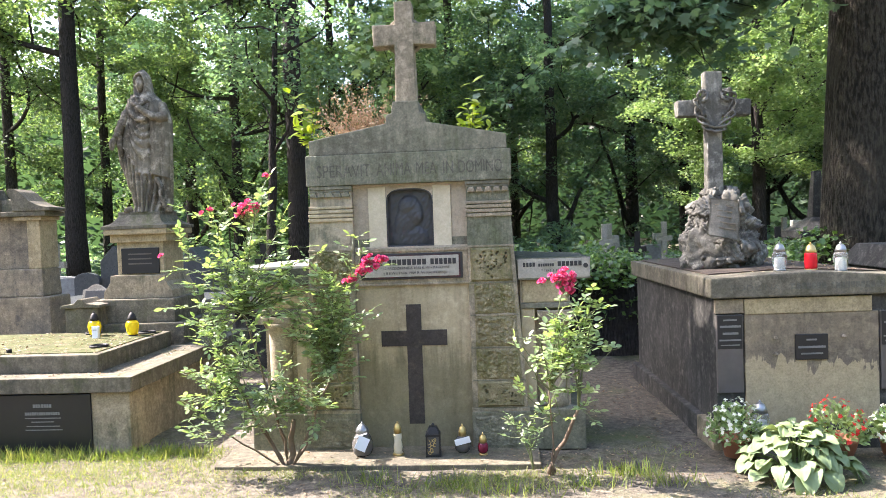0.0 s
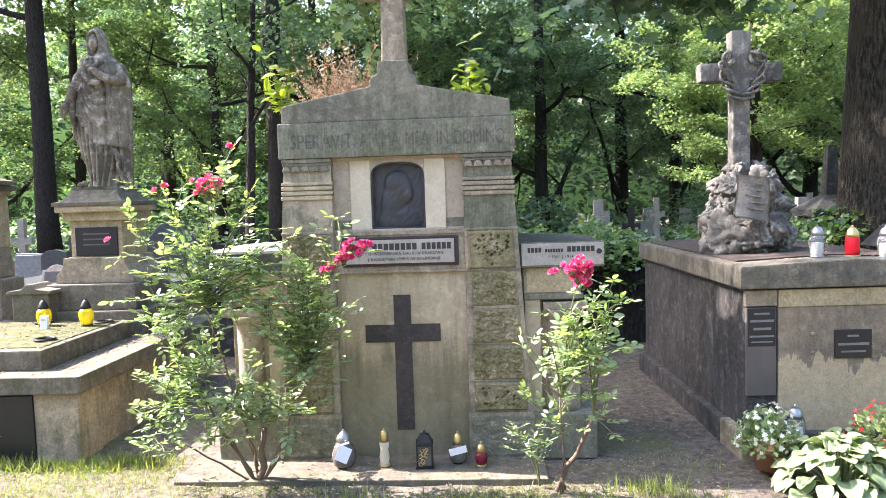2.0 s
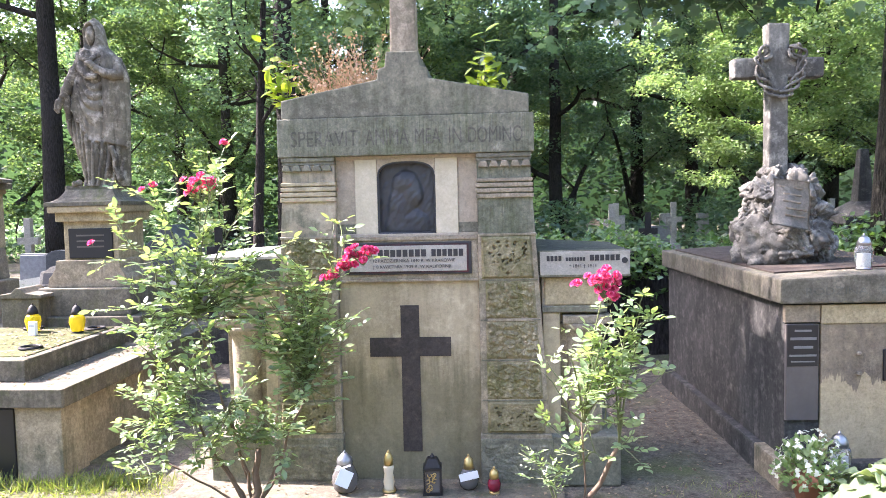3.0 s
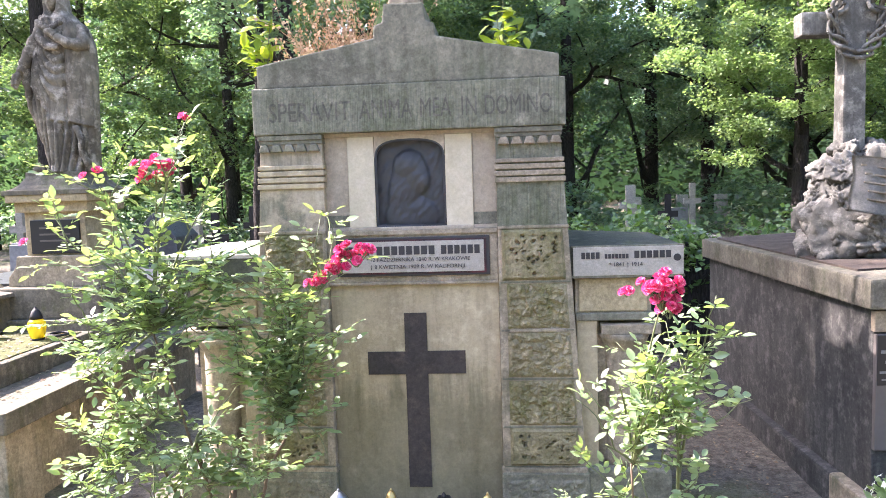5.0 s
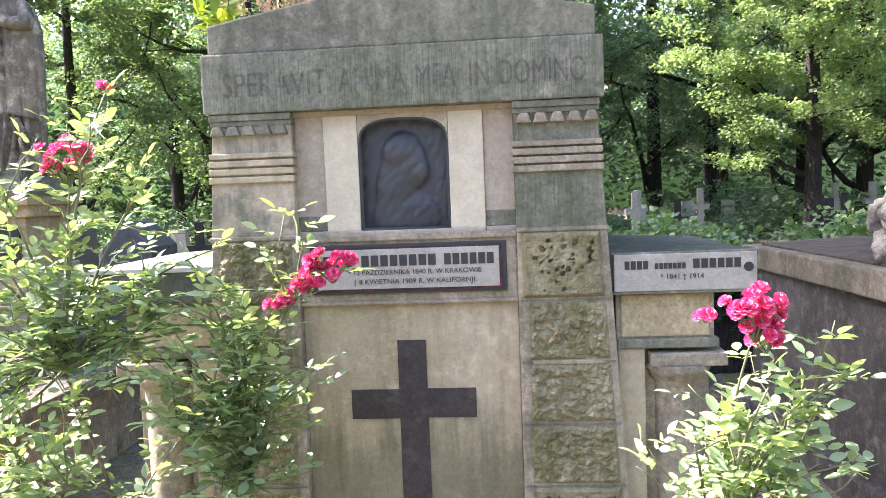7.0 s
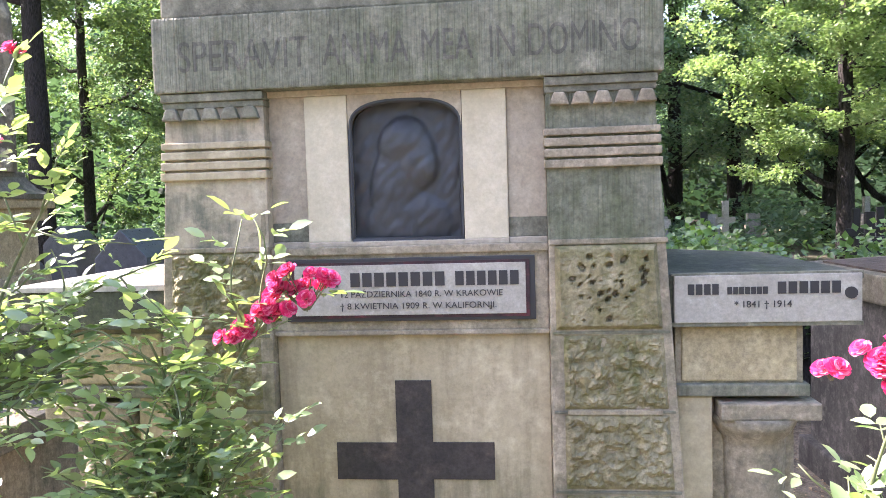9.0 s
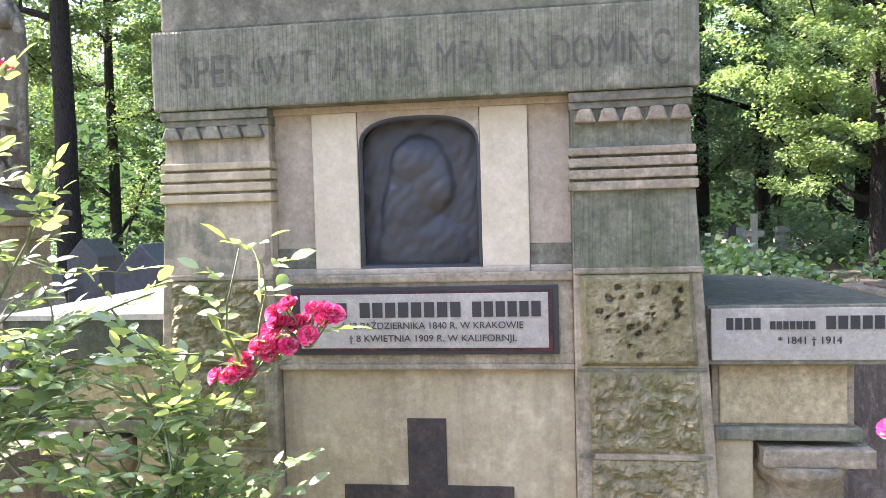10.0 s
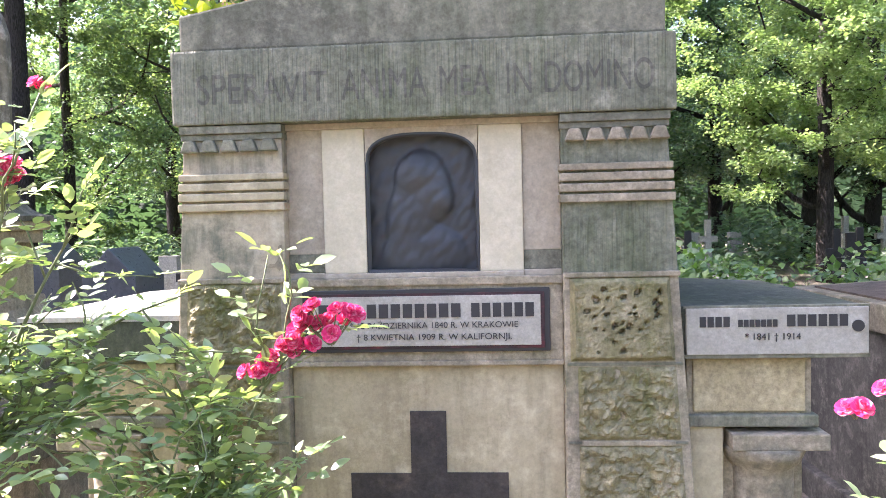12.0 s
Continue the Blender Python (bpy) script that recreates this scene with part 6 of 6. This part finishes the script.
def gable_plants():
    rng = np.random.default_rng(51)
    d = thing("dry_shrub", (-0.95, 6.42, 2.40), "dead brown twiggy shrub rooted behind the gable", "shrub")
    bm = bmesh.new()
    C_, A_, U_, S_ = [], [], [], []
    for k in range(140):
        root = Vector((rng.uniform(-1.10, -0.72), rng.uniform(6.35, 6.55), 2.36))
        hd = Vector((rng.normal(-0.1, 0.5), rng.normal(-0.1, 0.35), 1.0))
        p = limb_path(rng, root, hd, rng.uniform(0.25, 0.62), 6, 0.22, 0.02)
        tube(bm, p, [0.003, 0.003, 0.0025, 0.002, 0.0016, 0.0012, 0.001], 4)
        for q in p[2:]:
            for _ in range(3):
                C_.append(tuple(q + Vector(rng.normal(0, 0.012, 3))))
                A_.append(tuple(rng.normal(size=3)))
                U_.append(tuple(rng.normal(size=3)))
                S_.append(rng.uniform(0.012, 0.03))
    part("dead_twig", bm, M_DRY, d)
    link_mesh("withered_leaves", leaf_mesh("withered_leaves", C_, A_, U_, S_, LEAF4), M_DRY, d)
    for name, root, tips in (("leafy_shoot", (-1.38, 6.45, 2.36), [(-1.53, 6.4, 2.87), (-1.42, 6.4, 2.70), (-1.33, 6.4, 2.73), (-1.50, 6.42, 2.60), (-1.40, 6.4, 2.48)]), ("leafy_shoot", (-0.02, 6.5, 2.36), [(-0.01, 6.4, 2.88), (0.10, 6.4, 2.68), (-0.15, 6.4, 2.60), (0.0, 6.38, 2.55), (0.12, 6.42, 2.52), (-0.05, 6.4, 2.72)])):
        t = thing(name, root, "fresh light green leafy shoot behind the gable", "plant")
        bm = bmesh.new()
        C_, A_, U_, S_ = [], [], [], []
        for tip in tips:
            p = curve_to(root, tip, rng, -0.05, 8)
            tube(bm, p, [0.005 - 0.0004 * i for i in range(9)], 5)
            for q in p[3:]:
                for _ in range(2):
                    C_.append(tuple(q))
                    A_.append((rng.normal(0, 1), rng.normal(-0.2, 0.5), rng.normal(0.1, 0.4)))
                    U_.append((rng.normal(0, 0.4), rng.normal(-0.5, 0.3), 1.0))
                    S_.append(rng.uniform(0.07, 0.12))
        part("stem", bm, M_STEM, t)
        link_mesh("leaves", leaf_mesh("leaves", C_, A_, U_, S_, ROUND), M_FRESH, t)


gable_plants()

# ---- pot plants and hosta ----


def pot_plant(label, petal_mat, at, r, h, petals, seed, pot_r=0.11):
    rng = np.random.default_rng(seed)
    t = thing("potted_begonia", at, label, "potted plant", "flower pots")
    z0 = at[2]
    pr = [(pot_r * 0.7, 0), (pot_r * 0.95, 0.11), (pot_r, 0.112), (pot_r * 1.03, 0.14), (pot_r * 0.95, 0.142), (pot_r * 0.92, 0.125), (0.02, 0.122)]
    part("pot", lathe([(a, b) for a, b in pr], at, 24), M_CLAY, t, "terracotta plastic pot", smooth=True)
    n = 420
    u = rand_dirs(rng, n)
    u[:, 2] = np.abs(u[:, 2])
    c = np.array(at) + np.array([0, 0, 0.12]) + u * np.array([r, r, h]) * rng.uniform(0.5, 1.0, (n, 1))
    link_mesh("foliage", leaf_mesh("foliage", c, u + rng.normal(0, 0.5, (n, 3)), u + np.array([0, -0.2, 0.8]) + rng.normal(0, 0.3, (n, 3)), rng.uniform(0.035, 0.06, n), ROUND), M_BEGONIA, t)
    m = petals
    u = rand_dirs(rng, m)
    u[:, 2] = np.abs(u[:, 2]) * 1.1
    c = np.array(at) + np.array([0, 0, 0.13]) + u * np.array([r, r, h]) * rng.uniform(0.95, 1.1, (m, 1))
    one = leaf_mesh("flower", np.zeros((6, 3)), [(math.cos(q), math.sin(q), 0.15 * (-1) ** q) for q in range(6)], [(0, 0, 1)] * 6, [0.028, 0.024, 0.03, 0.022, 0.027, 0.025], LEAF5)
    one.materials.append(petal_mat)
    for p, d in zip(c, u):
        ob = new("flower", one)
        ob.parent, ob.matrix_parent_inverse = t, Matrix.Translation(-t.location)
        ob.matrix_basis = Matrix.Translation(Vector(p)) @ (Vector(d) + Vector(rng.normal(0, 0.3, 3))).to_track_quat("Z", "Y").to_matrix().to_4x4() @ Matrix.Scale(rng.uniform(0.45, 0.8), 4)


pot_plant("white-flowering begonia in a low terracotta pot", M_PETALW, (1.79, 5.62, 0.03), 0.20, 0.24, 85, 61)
pot_plant("red-flowering begonia in a terracotta pot", M_PETALR, (2.47, 5.60, 0.03), 0.20, 0.25, 70, 62, 0.14)
pot_plant("small white begonia in a terracotta pot", M_PETALW, (2.86, 5.60, 0.03), 0.17, 0.20, 60, 63)


def hosta():
    rng = np.random.default_rng(71)
    at = Vector((2.07, 5.30, 0.0))
    h = thing("hosta", at, "broad-leaved pale green hosta clump on bare soil", "plant")
    masters = []
    for v in range(4):
        bm = bmesh.new()
        rows = []
        for j in range(13):
            s = j / 12
            wdt = 0.066 * math.sin(math.pi * min(1, s ** 0.75)) ** 0.62 * (1.1 - 0.25 * s) + 0.0015
            bend = 0.10 * s * (0.9 - (0.95 + 0.25 * v) * s)
            rows.append([bm.verts.new((wdt * u, 0.15 * s, bend + 0.018 * abs(u) * (1 - 0.6 * s) + 0.0025 * math.cos(u * 15) - 0.006 * u * u * math.sin(9 * s + v))) for u in [q / 5 for q in range(-5, 6)]])
        for p, q in zip(rows, rows[1:]):
            for i in range(10):
                bm.faces.new((p[i], p[i + 1], q[i + 1], q[i]))
        me = bpy.data.meshes.new("leaf")
        bm.to_mesh(me)
        bm.free()
        me.polygons.foreach_set("use_smooth", [True] * len(me.polygons))
        me.materials.append(M_HOSTA)
        masters.append(me)
    stalks = bmesh.new()
    n = 165
    for k in range(n):
        a = k * 2.4 + rng.normal(0, 0.25)
        f = (k / n) ** 0.75
        r = 0.03 + 0.28 * f + rng.normal(0, 0.02)
        z = 0.06 + 0.24 * (1 - f ** 1.7) + rng.normal(0, 0.015)
        p = at + Vector((r * math.cos(a), r * math.sin(a) * 0.85, max(0.03, z)))
        ob = new("leaf", masters[k % 4])
        ob.parent, ob.matrix_parent_inverse = h, Matrix.Translation(-at)
        ob.matrix_basis = Matrix.Translation(p) @ Matrix.Rotation(a - math.pi / 2 + rng.normal(0, 0.3), 4, "Z") @ Matrix.Rotation(radians(26 - 60 * f + rng.normal(0, 12)), 4, "X") @ Matrix.Rotation(rng.normal(0, 0.3), 4, "Y") @ Matrix.Scale(rng.uniform(0.55, 0.9) * (0.8 + 0.25 * f), 4)
        if k % 3 == 0:
            tube(stalks, [at + Vector((0.02 * math.cos(a), 0.02 * math.sin(a), -0.01)), at.lerp(p, 0.6) + Vector((0, 0, 0.03)), p], [0.006, 0.005, 0.003], 5)
    part("stalk_tuft", stalks, M_HOSTA, h)


hosta()

# ---- grass and litter ----


def build_grass():
    rng = np.random.default_rng(81)
    n = 110000
    x = rng.uniform(-5.0, 3.4, n)
    y = rng.uniform(4.0, 6.0, n)
    patch = np.array([noise.noise(Vector((a * 1.7, b * 2.6, 0.5))) + 0.5 * noise.noise(Vector((a * 6, b * 6, 2.5))) for a, b in zip(x, y)])
    want = np.where(x < -1.3, 0.70, np.where(x < 0.4, 0.32, 0.17)) + 0.9 * patch
    want = np.where((y > 5.45) & (x > -1.95), want - 0.35, want)
    keep = rng.uniform(0, 1, n) < want
    keep &= ~((x > -2.0) & (x < 0.45) & (y > 5.49)) & ~((x < -2.8) & (y > 5.9)) & ~((x > 1.6) & (y > 5.5))
    x, y = x[keep], y[keep]
    k = len(x)
    z = np.array([ground_height(a, b) for a, b in zip(x, y)]) - 0.008
    along = rng.normal(0, 0.75, (k, 3)) + np.array([0, 0, 0.9])
    along[:, 2] = np.abs(along[:, 2])
    tall = rng.uniform(0.015, 0.048, k) * np.where((x < -2.4) & (y > 5.7), 2.0, 1.0)
    me = leaf_mesh("grass", np.stack([x, y, z], 1), along, rng.normal(size=(k, 3)), tall * 1.2, BLADE)
    tagged(link_mesh("grass", me, M_GRASS), "thin patchy sunlit grass", "grass", kind="stuff")
    tf = []
    for cx, cy, m in ((0.95, 5.35, 160), (1.05, 5.3, 120), (0.7, 5.1, 120), (1.25, 5.15, 130), (-0.2, 5.15, 130), (-0.05, 5.05, 120), (-0.75, 5.2, 130), (-3.6, 5.8, 260), (-3.3, 5.82, 180), (-3.0, 5.8, 160), (-4.0, 5.8, 260), (0.3, 5.0, 100), (-2.3, 5.85, 300)):
        m = m // 2
        tf.append(np.stack([rng.normal(cx, 0.11, m), rng.normal(cy, 0.045, m), np.zeros(m)], 1))
    c = np.concatenate(tf)
    k = len(c)
    al = rng.normal(0, 0.35, (k, 3)) + np.array([0, 0, 1.0])
    me = leaf_mesh("grass_tuft", c, al, rng.normal(size=(k, 3)), rng.uniform(0.06, 0.13, k), BLADE)
    tagged(link_mesh("grass_tufts", me, M_GRASS), "longer grass tufts along the stones", "grass", kind="stuff")
    n = 11000
    x, y = rng.uniform(-5, 4, n), rng.uniform(4.2, 8.6, n)
    ok = ~((x > -2.9) & (x < 0.9) & (y > 5.9)) & ~((x < -2.7) & (y > 5.85)) & ~((x > 1.6) & (y > 5.8))
    x, y = x[ok], y[ok]
    k = len(x)
    z = np.array([ground_height(a, b) for a, b in zip(x, y)]) + 0.004
    z = np.where((x > -1.95) & (x < 0.42) & (y > 5.5), 0.026, z)
    al = rng.normal(size=(k, 3)) * np.array([1, 1, 0.15])
    me = leaf_mesh("leaf_litter", np.stack([x, y, z], 1), al, rng.normal(0, 0.25, (k, 3)) + np.array([0, 0, 1.0]), rng.uniform(0.008, 0.03, k), LEAF5)
    tagged(link_mesh("leaf_litter", me, M_LITTER), "scattered dry brown leaves and petals", "leaf litter", kind="stuff")
    n = 900
    x, y = rng.uniform(-4.6, -2.85, n), rng.uniform(5.95, 7.4, n)
    z = np.where((x < -3.12) & (y > 6.12), 0.776, 0.622)
    x2, y2 = rng.uniform(1.8, 3.0, 700), rng.uniform(6.1, 8.2, 700)
    z2 = 1.3 - 0.06 * np.abs(x2 - 2.46) + 0.004
    c = np.concatenate([np.stack([x, y, z], 1), np.stack([x2, y2, z2], 1)])
    k = len(c)
    me = leaf_mesh("slab_litter", c, rng.normal(size=(k, 3)) * np.array([1, 1, 0.12]), rng.normal(0, 0.25, (k, 3)) + np.array([0, 0, 1.0]), rng.uniform(0.012, 0.035, k), LEAF5)
    tagged(link_mesh("slab_litter", me, M_LITTER), "dry leaves and petals fallen on the grave slabs", "leaf litter", kind="stuff")


build_grass()
